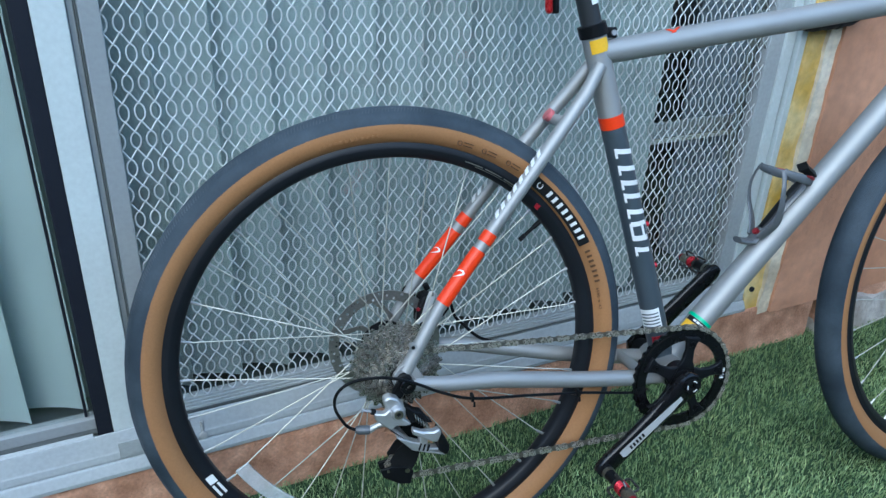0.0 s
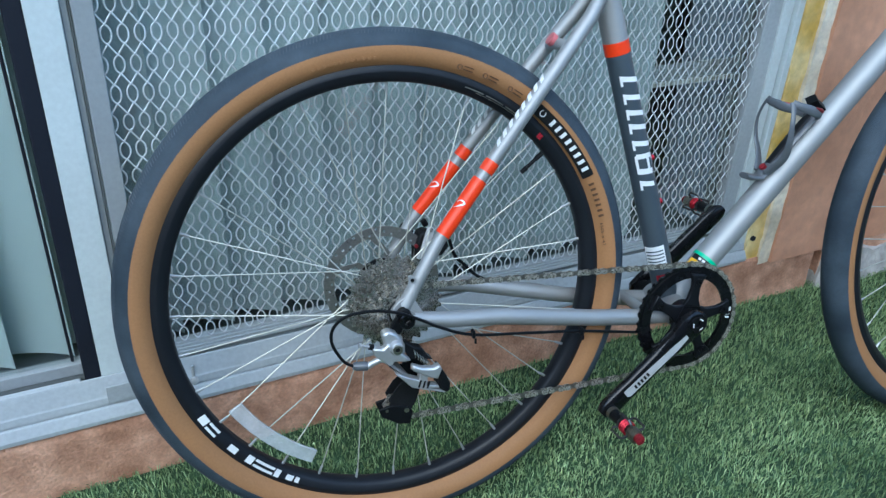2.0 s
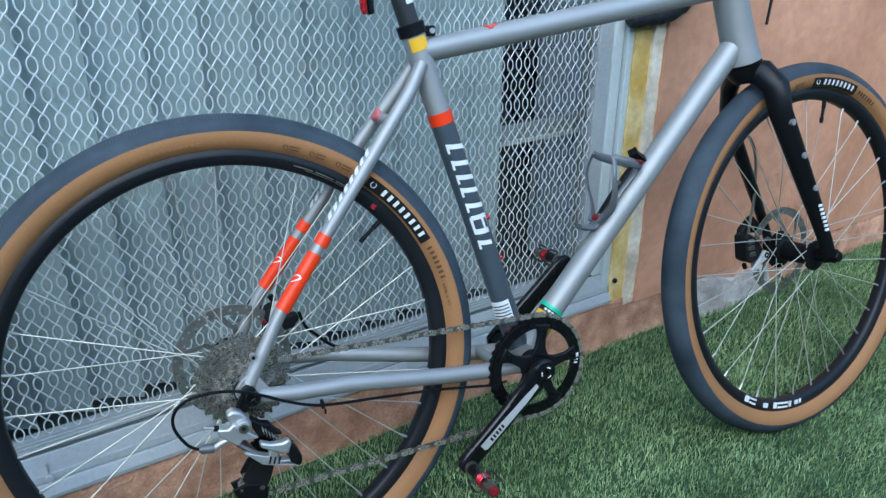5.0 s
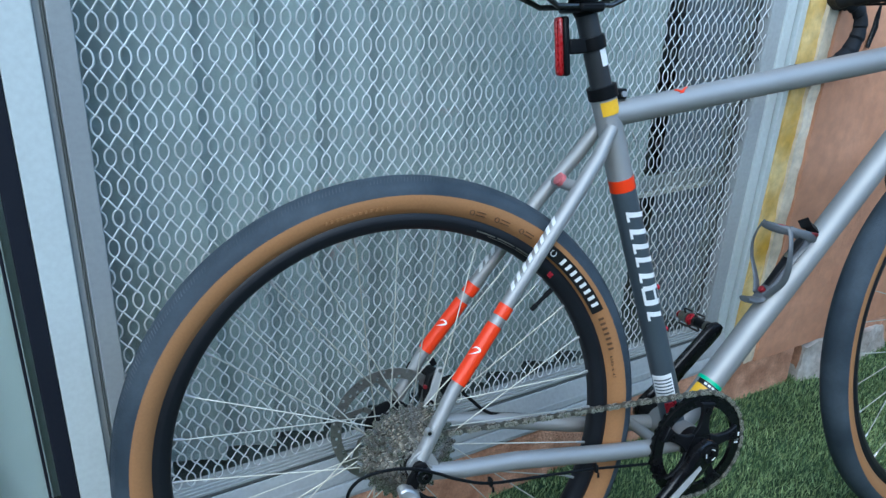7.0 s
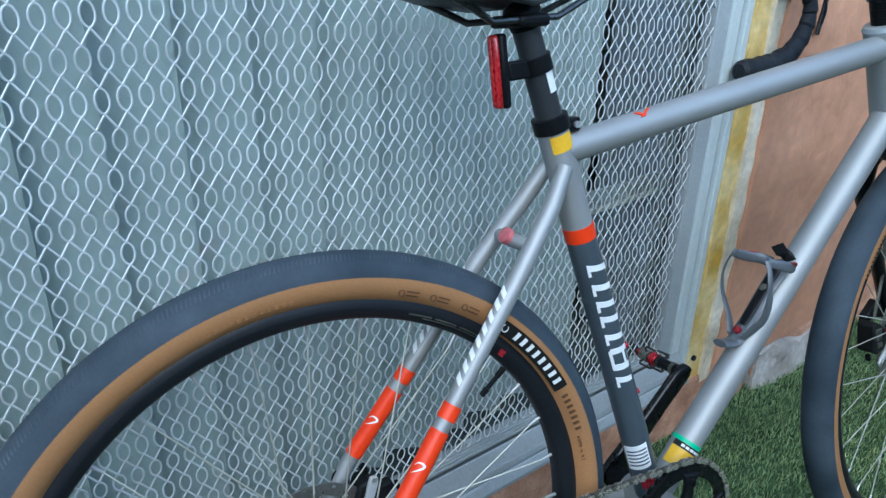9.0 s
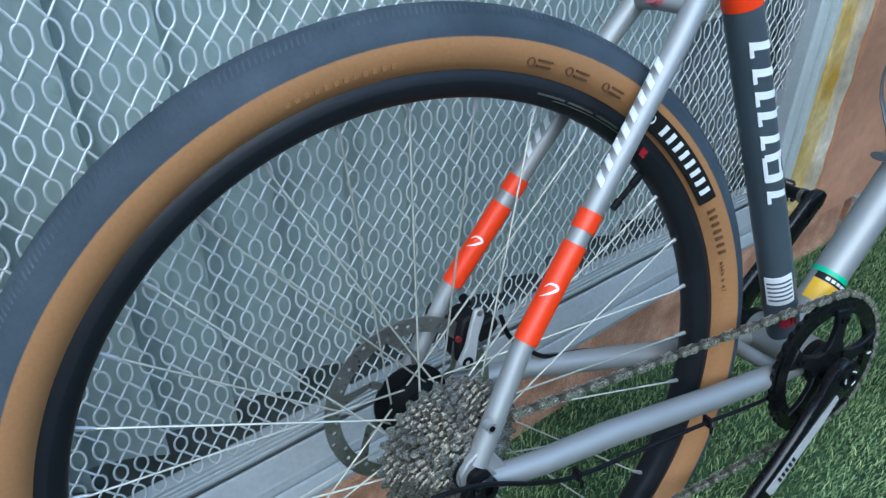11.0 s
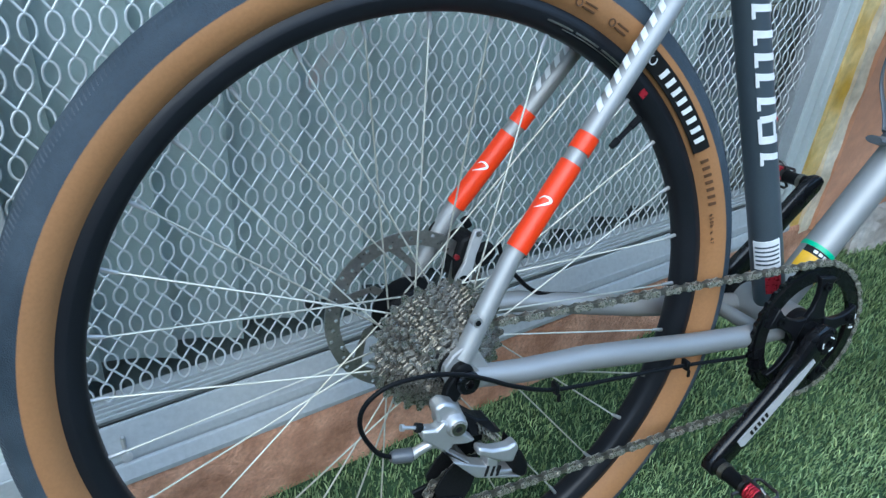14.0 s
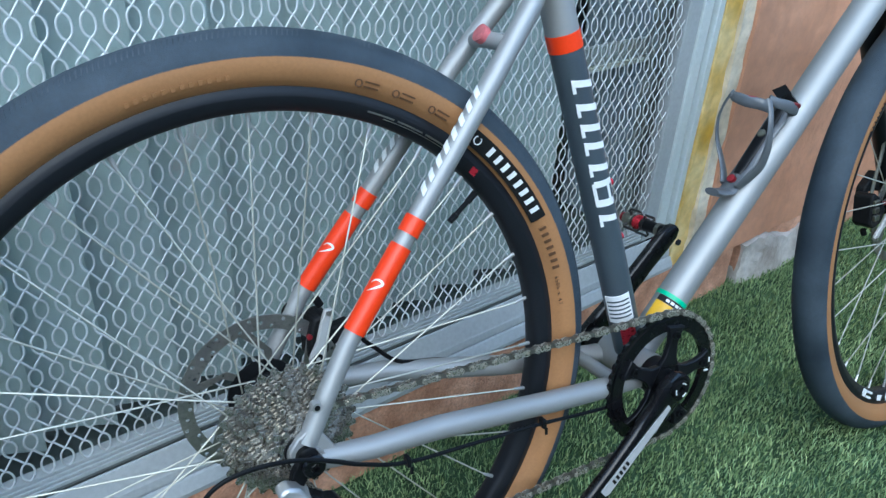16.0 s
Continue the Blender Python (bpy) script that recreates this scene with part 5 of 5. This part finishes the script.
ux, uz = crank_arm(-1, -0.136, -0.106, -0.072, -0.083)
crank_arm(1, 0.136, 0.106, 0.074, 0.085)
bike_part("crank_bolt", Geo().lathe([(0.0045, -0.0822), (0.0105, -0.0822), (0.0112, -0.0800), (0.0112, -0.075), (0.0045, -0.075)], 24, tuple(RING)), M_BLACK, crankset)
cb = Geo()
for k in range(3):
    a = 40 + 120 * k
    cb.lathe([(0.0075, -0.0826), (0.0090, -0.0826), (0.0090, -0.0820), (0.0075, -0.0820)], 6, tuple(RING), True, a, a + 45)
bike_part("bolt_print", cb, M_WHITE, crankset, "white ring print on the bolt")
bike_part("ring_print", Geo().box((RING[0] + 0.0668, CR_Y - 0.0050, RING[2] + 0.000), (RING[0] + 0.0690, CR_Y - 0.0030, RING[2] + 0.006)).box((RING[0] + 0.0700, CR_Y - 0.0048, RING[2] + 0.001), (RING[0] + 0.0722, CR_Y - 0.0030, RING[2] + 0.007)), M_WHITE, crankset, "two white ticks", smooth=False)


def pedal(s, c, y0):
    """Small clipless pedal: spindle, red spring, four wire wings, sleeve and end cap."""
    x, z = c

    def along(rows, seg=16):
        return Geo().tube([(x, y0 + s * d, z) for d, _ in rows], [q for _, q in rows], seg)

    p = bike_part("pedal", along([(0.0, 0.0095), (0.003, 0.0088), (0.018, 0.0078), (0.034, 0.0078)]), M_BLACK, None, "small clipless pedal with a red spring")
    bike_part("spindle_ring", along([(0.006, 0.0094), (0.012, 0.0094)]), M_GREYSTEEL, p)
    bike_part("pedal_body", along([(0.034, 0.0092), (0.038, 0.0092), (0.0385, 0.0062), (0.058, 0.0062)]), M_DARKSTEEL, p)
    coil = []
    for k in range(49):
        a = 2 * math.pi * k / 12
        coil.append((x + 0.0088 * math.cos(a), y0 + s * (0.0405 + 0.0125 * k / 48), z + 0.0088 * math.sin(a)))
    bike_part("spring", Geo().tube(coil, 0.0015, 7), M_REDMETAL, p, "red coil spring")
    for dx, dz in ((0.96, 0.28), (-0.96, -0.28), (0.28, -0.96), (-0.28, 0.96)):
        pts = [(x + dx * q, y0 + s * d, z + dz * q) for q, d in ((0.008, 0.036), (0.015, 0.034), (0.0185, 0.038), (0.0185, 0.058), (0.015, 0.062), (0.008, 0.061))]
        bike_part("wing", Geo().tube(pts, 0.0018, 8), M_DARKSTEEL, p, "dark steel wire wing")
    bike_part("sleeve", along([(0.057, 0.0085), (0.059, 0.0092), (0.074, 0.0082)]), M_GREYSTEEL, p, "grey steel sleeve")
    bike_part("end_cap", along([(0.0742, 0.0068), (0.0800, 0.0066), (0.0810, 0.0045)]), M_DARKRED, p, "dark red end cap")


pedal(-1, (RING[0] + ux * 0.1725, RING[2] + uz * 0.1725), -0.090)
pedal(1, (RING[0] - ux * 0.1725, RING[2] - uz * 0.1725), 0.092)

# cassette: toothed sprockets, largest inboard
cassette = bike_part("cassette", Geo().tube([(0, -0.064, 0), (0, -0.024, 0)], 0.0165, 24), M_BLACK, None, "worn steel cassette of ten sprockets")
teeth = (30, 27, 25, 23, 21, 19, 17, 15, 13, 11)
for k, n in enumerate(teeth):
    rt = 0.0127 / (2 * math.sin(math.pi / n))
    y = -0.026 - 0.0039 * k
    r_in = max(rt - 0.016, 0.0168)
    bike_part("sprocket", ring_plate(toothed(rt - 0.0030, rt + 0.0026, n, 0.37 * k), r_in, y - 0.0010, y + 0.0010, (0, 0, 0)), M_COG, cassette, smooth=False, bevel=0.0)
    if k < 9:
        bike_part("spacer", Geo().lathe([(r_in - 0.001, y - 0.0012), (r_in + 0.004, y - 0.0012), (r_in + 0.004, y - 0.0028), (r_in - 0.001, y - 0.0028)], 40), M_BLACK, cassette)
bike_part("lock_ring", Geo().lathe([(0.008, -0.066), (0.0150, -0.0655), (0.0150, -0.062), (0.008, -0.062)], 30), M_ALLOY, cassette, "silver lock ring")
bike_part("axle_end", Geo().tube([(0, -0.077, 0), (0, -0.0755, 0), (0, -0.060, 0)], [0.007, 0.0095, 0.0095], 20), M_BLACK, bike_frame, "black axle end")
bike_part("axle_socket", Geo().disc((0, -0.0775, 0), 0.0042, 0, 0.004, 6), M_LABEL, bike_frame)

# rear derailleur
derailleur = bike_part("rear_derailleur", Geo().prism([(-0.0443, -0.0300), (-0.0314, -0.0327), (-0.0247, -0.0268), (-0.0068, -0.0434), (0.0034, -0.0532), (-0.0051, -0.0541), (-0.0169, -0.0517), (-0.0218, -0.0570), (0.0070, -0.0813), (0.0057, -0.0854), (-0.0094, -0.0742), (-0.0280, -0.0540), (-0.0437, -0.0392)], -0.094, -0.082),
                       M_ALLOY, None, "silver and black rear derailleur", bevel=0.0022)
bike_part("knuckle", Geo().tube([(-0.0142, -0.097, -0.0345), (-0.0142, -0.095, -0.0345), (-0.0145, -0.072, -0.033)], [0.0074, 0.0090, 0.0125], 24), M_ALLOY, derailleur, "round silver knuckle")
bike_part("knuckle_neck", Geo().prism([(-0.0317, -0.0160), (-0.0234, -0.0115), (-0.0130, -0.0168), (-0.0030, -0.0330), (-0.0030, -0.0460), (-0.0255, -0.0400)], -0.090, -0.074), M_ALLOY, derailleur, bevel=0.003)
bike_part("knuckle_bolt", Geo().lathe([(0.0030, -0.0985), (0.0058, -0.0985), (0.0058, -0.094), (0.0030, -0.094)], 18, (-0.0142, 0, -0.0345)), M_GREYSTEEL, derailleur)
# black plug that paints the shaded bottom of the socket
bike_part("bolt_socket", Geo().disc((-0.0142, -0.0972, -0.0345), 0.0032, 0, 0.003, 6), M_LABEL, derailleur)
bike_part("hanger", Geo().prism([(-0.007, 0.002), (0.004, 0.002), (0.002, -0.012), (-0.007, -0.026), (-0.019, -0.024), (-0.015, -0.010)], -0.0765, -0.0685), M_BLACK, derailleur, "black hanger", bevel=0.0015)
bike_part("hanger_lobe", Geo().disc((0.003, -0.0735, -0.007), 0.0135, 0.0, 0.006, 24, 0.0135), M_SILVER, bike_frame)
bike_part("hanger_bolt", Geo().lathe([(0.0042, -0.0815), (0.0090, -0.0815), (0.0105, -0.0795), (0.0105, -0.0737), (0.0042, -0.0737)], 22, (0.003, 0, -0.007)), M_GLOSSBLACK, derailleur, "black hollow hanger bolt")
bike_part("outer_link", Geo().prism([(0.0030, -0.0565), (0.0154, -0.0624), (0.0300, -0.0645), (0.0381, -0.0613), (0.0410, -0.0678), (0.0356, -0.0812), (0.0255, -0.0778), (0.0129, -0.0707), (0.0023, -0.0641)], -0.1005, -0.0885), M_ALLOY, derailleur, "silver outer link", bevel=0.0025)
bike_part("lower_link", Geo().prism([(-0.0182, -0.0670), (-0.0018, -0.0742), (0.0126, -0.0807), (0.0131, -0.0719), (0.0235, -0.0772), (0.0216, -0.0890), (0.0372, -0.0914), (0.0388, -0.0953), (0.0262, -0.0937), (0.0454, -0.1006), (0.0459, -0.1034), (0.0187, -0.0949), (0.0025, -0.0890)], -0.0965, -0.0830), M_ALLOY, derailleur, "silver lower link", bevel=0.0014)
for k in range(3):
    lk = Geo().prism([(0.0128 + 0.0055 * k, -0.0800 - 0.002 * k), (0.0150 + 0.0055 * k, -0.0806 - 0.002 * k), (0.0120 + 0.0055 * k, -0.0900 - 0.0015 * k), (0.0098 + 0.0055 * k, -0.0894 - 0.0015 * k)], -0.0972, -0.0950)
    bike_part("slash_mark", lk, M_LABEL, derailleur, "black slash mark", smooth=False)
bike_part("inner_link", Geo().prism([(-0.0055, -0.0281), (0.0099, -0.0405), (0.0199, -0.0435), (0.0277, -0.0559), (0.0342, -0.0613), (0.0030, -0.0565), (-0.0022, -0.0426)], -0.084, -0.068), M_BLACK, derailleur, bevel=0.002)
bike_part("end_knuckle", Geo().prism([(0.0388, -0.0660), (0.0464, -0.0773), (0.0523, -0.0903), (0.0520, -0.1003), (0.0468, -0.1033), (0.0358, -0.0944), (0.0375, -0.0814)], -0.098, -0.072), M_BLACK, derailleur, "black end knuckle", bevel=0.003)
coil = [(0.008 + 0.0012 * k / 2, -0.084 + 0.0045 * math.cos(1.05 * k), -0.047 - 0.0006 * k + 0.0045 * math.sin(1.05 * k)) for k in range(36)]
bike_part("return_spring", Geo().tube(coil, 0.0009, 6), M_GREYSTEEL, derailleur)
bike_part("limit_screw", Geo().tube([(-0.060, -0.088, -0.0255), (-0.0575, -0.088, -0.0262), (-0.057, -0.088, -0.0264), (-0.040, -0.088, -0.0315)], [0.0030, 0.0030, 0.0016, 0.0016], 10), M_ALLOY, derailleur)
bike_part("screw_nut", Geo().tube([(-0.0475, -0.088, -0.029), (-0.0425, -0.088, -0.0308)], 0.0040, 8), M_BLACK, derailleur)
bike_part("cable_arm", Geo().tube([(-0.026, -0.088, -0.048), (-0.036, -0.088, -0.0485), (-0.044, -0.087, -0.052), (-0.0505, -0.086, -0.0560)], [0.0055, 0.0042, 0.0042, 0.0045], 14), M_ALLOY, derailleur)
bike_part("cable_ferrule", Geo().tube([(-0.0500, -0.086, -0.0555), (-0.0505, -0.086, -0.0555), (-0.0640, -0.085, -0.0540), (-0.0680, -0.085, -0.0532)], [0.0045, 0.0060, 0.0058, 0.0040], 14), M_CAGE, derailleur, "black cable end cap")
LOWER, UPPER = (-0.006, -0.1370), (0.014, -0.084)
for y in (-0.0625, -0.0425):
    plate = [(0.002, -0.094), (0.022, -0.094), (0.020, -0.114), (0.014, -0.130), (0.006, -0.142), (-0.016, -0.134), (-0.021, -0.120), (-0.010, -0.104)]
    bike_part("cage_plate", Geo().prism(plate, y - 0.001, y + 0.001), M_MATTBLACK, derailleur, "black pulley cage plate", bevel=0.0005)
    shoe = [(-0.035, -0.131), (-0.018, -0.127), (0.004, -0.133), (0.0105, -0.140), (0.006, -0.158), (-0.010, -0.155), (-0.031, -0.142)]
    bike_part("cage_shoe", Geo().prism(shoe, y - 0.0035, y + 0.0005), M_BLACK, derailleur, "black cage shoe", bevel=0.0012)
bike_part("shoe_pin", Geo().disc((-0.024, -0.0668, -0.1335), 0.0020, 0, 0.003, 10), M_GREYSTEEL, derailleur)
for c in (LOWER, UPPER):
    pw = bike_part("jockey_wheel", ring_plate(toothed(0.0150, 0.0190, 11), 0.003, -0.054, -0.051, (c[0], 0, c[1])), M_BLACK, derailleur, "black jockey wheel", smooth=False)
    bike_part("pulley_bolt", Geo().disc((c[0] + 0.008, -0.0662, c[1]), 0.0034, 0, 0.004, 12), M_GREYSTEEL, pw)

# gear cable along the stay and round to the derailleur
bike_part("gear_cable", Geo().tube(smooth_path([(0.385, -0.020, -0.098), (0.355, -0.042, -0.088), (0.30, -0.054, -0.074), (0.25, -0.060, -0.0635), (0.17, -0.068, -0.051), (0.09, -0.075, -0.039), (0.045, -0.081, -0.020), (0.018, -0.085, -0.004), (-0.0062, -0.088, 0.0085), (-0.028, -0.090, 0.0155), (-0.047, -0.090, 0.0175), (-0.066, -0.090, 0.0165), (-0.079, -0.090, 0.0120), (-0.0885, -0.089, 0.0030), (-0.0925, -0.088, -0.0090), (-0.0905, -0.087, -0.0235), (-0.081, -0.086, -0.0420), (-0.0735, -0.085, -0.0500), (-0.0660, -0.085, -0.0535)], 5), 0.0020, 10), M_BLACK, bike_frame, "black gear cable looping to the derailleur")
for c in ((0.25, -0.061, -0.0645), (0.09, -0.0755, -0.0395)):
    clip = bike_part("cable_clip", Geo().box((c[0] - 0.002, c[1] - 0.0035, c[2] - 0.0035), (c[0] + 0.002, c[1] + 0.006, c[2] + 0.007)), M_BLACK, bike_frame, "small black cable clip", bevel=0.001)
    bike_part("clip_tail", Geo().box((c[0] + 0.001, c[1] - 0.003, c[2] - 0.011), (c[0] + 0.0035, c[1] - 0.001, c[2] - 0.004)), M_BLACK, clip)
bike_part("cable_tie", Geo().tube([(0.040 + 0.0118 * math.cos(2 * math.pi * k / 16) * 0.78, 0.0640, 0.066 + 0.0118 * math.sin(2 * math.pi * k / 16)) for k in range(16)], 0.0012, 6, closed=True), M_BLACK, bike_frame, "black cable tie")


# chain: a closed loop of links
def chain():
    def arc(c, r, a0, a1, y, n=14):
        return [(c[0] + r * math.cos(radians(a0 + (a1 - a0) * i / n)), y, c[1] + r * math.sin(radians(a0 + (a1 - a0) * i / n))) for i in range(n + 1)]
    ring_c = (RING[0], RING[2])
    loop = arc((0, 0), 0.0285, 250, 88, -0.0515, 14) + arc(ring_c, 0.0795, 92, -93, CR_Y, 40) + arc(LOWER, 0.0180, -92, -262, -0.0525, 16) + arc(UPPER, 0.0190, -55, 70, -0.0525, 10)
    pts = [Vector(p) for p in loop] + [Vector(loop[0])]
    total = sum((b - a).length for a, b in zip(pts, pts[1:]))
    n = int(round(total / 0.0127 / 2)) * 2
    stepd = total / n
    pins, k, left = [], 0, 0.0
    for a, b in zip(pts, pts[1:]):
        ln = (b - a).length
        d = left
        while d < ln and len(pins) < n:
            pins.append(a.lerp(b, d / ln))
            d += stepd
        left = d - ln
    outer, inner = Geo(), Geo()
    for i in range(n):
        a, b = pins[i], pins[(i + 1) % n]
        mid, d = (a + b) / 2, (b - a).normalized()
        side = Vector((0, 1, 0))
        nrm = d.cross(side).normalized()
        out = i % 2 == 0
        for s in (-1, 1):
            off = s * (0.0029 if out else 0.0019)
            h = (b - a).length / 2
            shape = ((-h - 0.0036, 0.0), (-h - 0.0025, 0.0026), (-h, 0.0036), (0, 0.0025 if out else 0.0021), (h, 0.0036), (h + 0.0025, 0.0026), (h + 0.0036, 0.0), (h + 0.0025, -0.0026), (h, -0.0036), (0, -0.0025 if out else -0.0021), (-h, -0.0036), (-h - 0.0025, -0.0026))
            vs = [mid + d * x + nrm * z_ + side * (off + e) for e in (-0.0005, 0.0005) for x, z_ in shape]
            m_ = len(shape)
            fs = [tuple(range(m_)), tuple(reversed(range(m_, 2 * m_)))] + [(j, j + m_, (j + 1) % m_ + m_, (j + 1) % m_) for j in range(m_)]
            (outer if out else inner).add(vs, fs)
        inner.tube([a - side * 0.0018, a + side * 0.0018], 0.0033, 10)
        outer.tube([a - side * 0.0040, a + side * 0.0040], 0.0018, 8)
    ch = bike_part("chain", outer, M_CHAIN, None, "worn steel chain", smooth=False)
    tagged(ch, kind="stuff")
    tagged(bike_part("inner_link", inner, M_CHAININ, ch, smooth=False), kind="stuff")


chain()

# bottle cage on the down tube: along the tube, across it, away from it
dt = (DT_B - BB).normalized()
up_n = Vector((-dt[2], 0, dt[0]))


def on_down(s, y, n):
    return BB + dt * s + Vector((0, y, 0)) + up_n * n


bc = Geo()
base_pts = [on_down(s, 0, n) for s, n in ((0.214, 0.046), (0.219, 0.036), (0.228, 0.0245), (0.262, 0.0225), (0.300, 0.0235), (0.332, 0.0225), (0.352, 0.0235))]
bc.tube(base_pts, [0.0045, 0.0050, 0.0052, 0.0050, 0.0052, 0.0058, 0.0050], 14, flat=2.3)
bottle_cage = bike_part("bottle_cage", bc, M_CAGE, None, "grey and black bottle cage")
for s in (-1, 1):
    side = [on_down(a, s * y, n) for a, y, n in ((0.236, 0.010, 0.026), (0.250, 0.018, 0.028), (0.264, 0.028, 0.034), (0.280, 0.036, 0.050), (0.297, 0.037, 0.066), (0.312, 0.033, 0.076), (0.324, 0.026, 0.083))]
    bike_part("cage_arm", Geo().tube(smooth_path(side, 4), smooth_values([0.0065, 0.0070, 0.0062, 0.0048, 0.0036, 0.0034, 0.0040], 4), 12, flat=0.35), M_CAGE, bottle_cage, "grey curved cage arm")
    top = [on_down(a, s * y, n) for a, y, n in ((0.324, 0.026, 0.083), (0.326, 0.030, 0.074), (0.332, 0.033, 0.060), (0.338, 0.032, 0.046), (0.345, 0.025, 0.033), (0.346, 0.012, 0.026))]
    bike_part("cage_band", Geo().tube(smooth_path(top, 4), smooth_values([0.0048, 0.0055, 0.0066, 0.0070, 0.0070, 0.0070], 4), 12, flat=0.35), M_CAGE, bottle_cage, "upper band of the cage")
    red = [on_down(a, s * y, n) for a, y, n in ((0.341, 0.033, 0.052), (0.346, 0.030, 0.040), (0.351, 0.022, 0.030))]
    bike_part("red_stripe", Geo().tube(red, [0.0018, 0.0036, 0.0024], 8, flat=0.8), M_DARKRED, bottle_cage, "red stripe inside the band")
channel = [on_down(s, 0, n) for s, n in ((0.252, 0.0275), (0.262, 0.0272), (0.300, 0.0282), (0.332, 0.0280), (0.346, 0.0275))]
bike_part("channel", Geo().tube(channel, [0.002, 0.0028, 0.0030, 0.0030, 0.002], 12, flat=2.6), M_CARBON, bottle_cage, "black channel down the middle of the cage")
for s, mt, lab in ((0.243, M_DARKRED, "red cage bolt"), (0.308, M_GREYSTEEL, "grey cage bolt")):
    bike_part("cage_bolt", Geo().tube([on_down(s, 0, 0.026), on_down(s, 0, 0.0325), on_down(s, 0, 0.033)], [0.0052, 0.0050, 0.0035], 12), mt, bottle_cage, lab)
tab = Geo().tube([on_down(0.362, 0, 0.019), on_down(0.361, 0, 0.034), on_down(0.360, 0, 0.043)], [0.0080, 0.0070, 0.0095], 4, flat=1.4)
bike_part("bottle_stop", tab, M_BLACK, bottle_cage, "black tab at the top of the cage")
for z in (0.150, 0.086):
    c = ST_TOP.lerp(BB, z_at(z, *ST))
    f_n = Vector((axis[2], 0, -axis[0]))
    bike_part("boss_bolt", Geo().tube([c + f_n * 0.015, c + f_n * 0.0225, c + f_n * 0.023], [0.0042, 0.0042, 0.003], 12), M_REDMETAL, bike_frame, "red boss bolt")

# broken base at the foot of the wall
def concrete_chunk():
    """A pale wedge of bare concrete with a blunt ridge, beside the crack in the base."""
    low = [(1.078, -0.012), (1.12, -0.022), (1.20, -0.031), (1.28, -0.026), (1.35, -0.020), (1.42, -0.012)]
    top = [(1.083, -0.008, 0.086), (1.12, -0.010, 0.091), (1.172, -0.017, 0.082), (1.27, -0.012, 0.062), (1.35, -0.010, 0.066), (1.40, -0.004, 0.058)]
    rings = []
    n = 6
    fine_low = smooth_path([(u, v, -0.01) for u, v in low], n)
    fine_top = smooth_path(top, n)
    for k, (a, b) in enumerate(zip(fine_low, fine_top)):
        ring = []
        for j in range(7):
            p = a.lerp(b, j / 6)
            d = 0.006 * noise.noise(p * 38) + 0.003 * noise.noise(p * 110)
            ring.append((p[0] + d * 0.4, p[1] + d, p[2] + (d if j == 6 else 0)))
        ring += [(b[0], 0.03, b[2] + 0.004), (a[0], 0.03, -0.01)]
        rings.append(ring)
    return tagged(part("concrete_chunk", Geo().sweep(None, rings), M_CHIP, at=WALL @ pose(0.02, -0.026, 0), angle=22), "broken pale concrete chunk against the wall base", "rubble")


concrete_chunk()
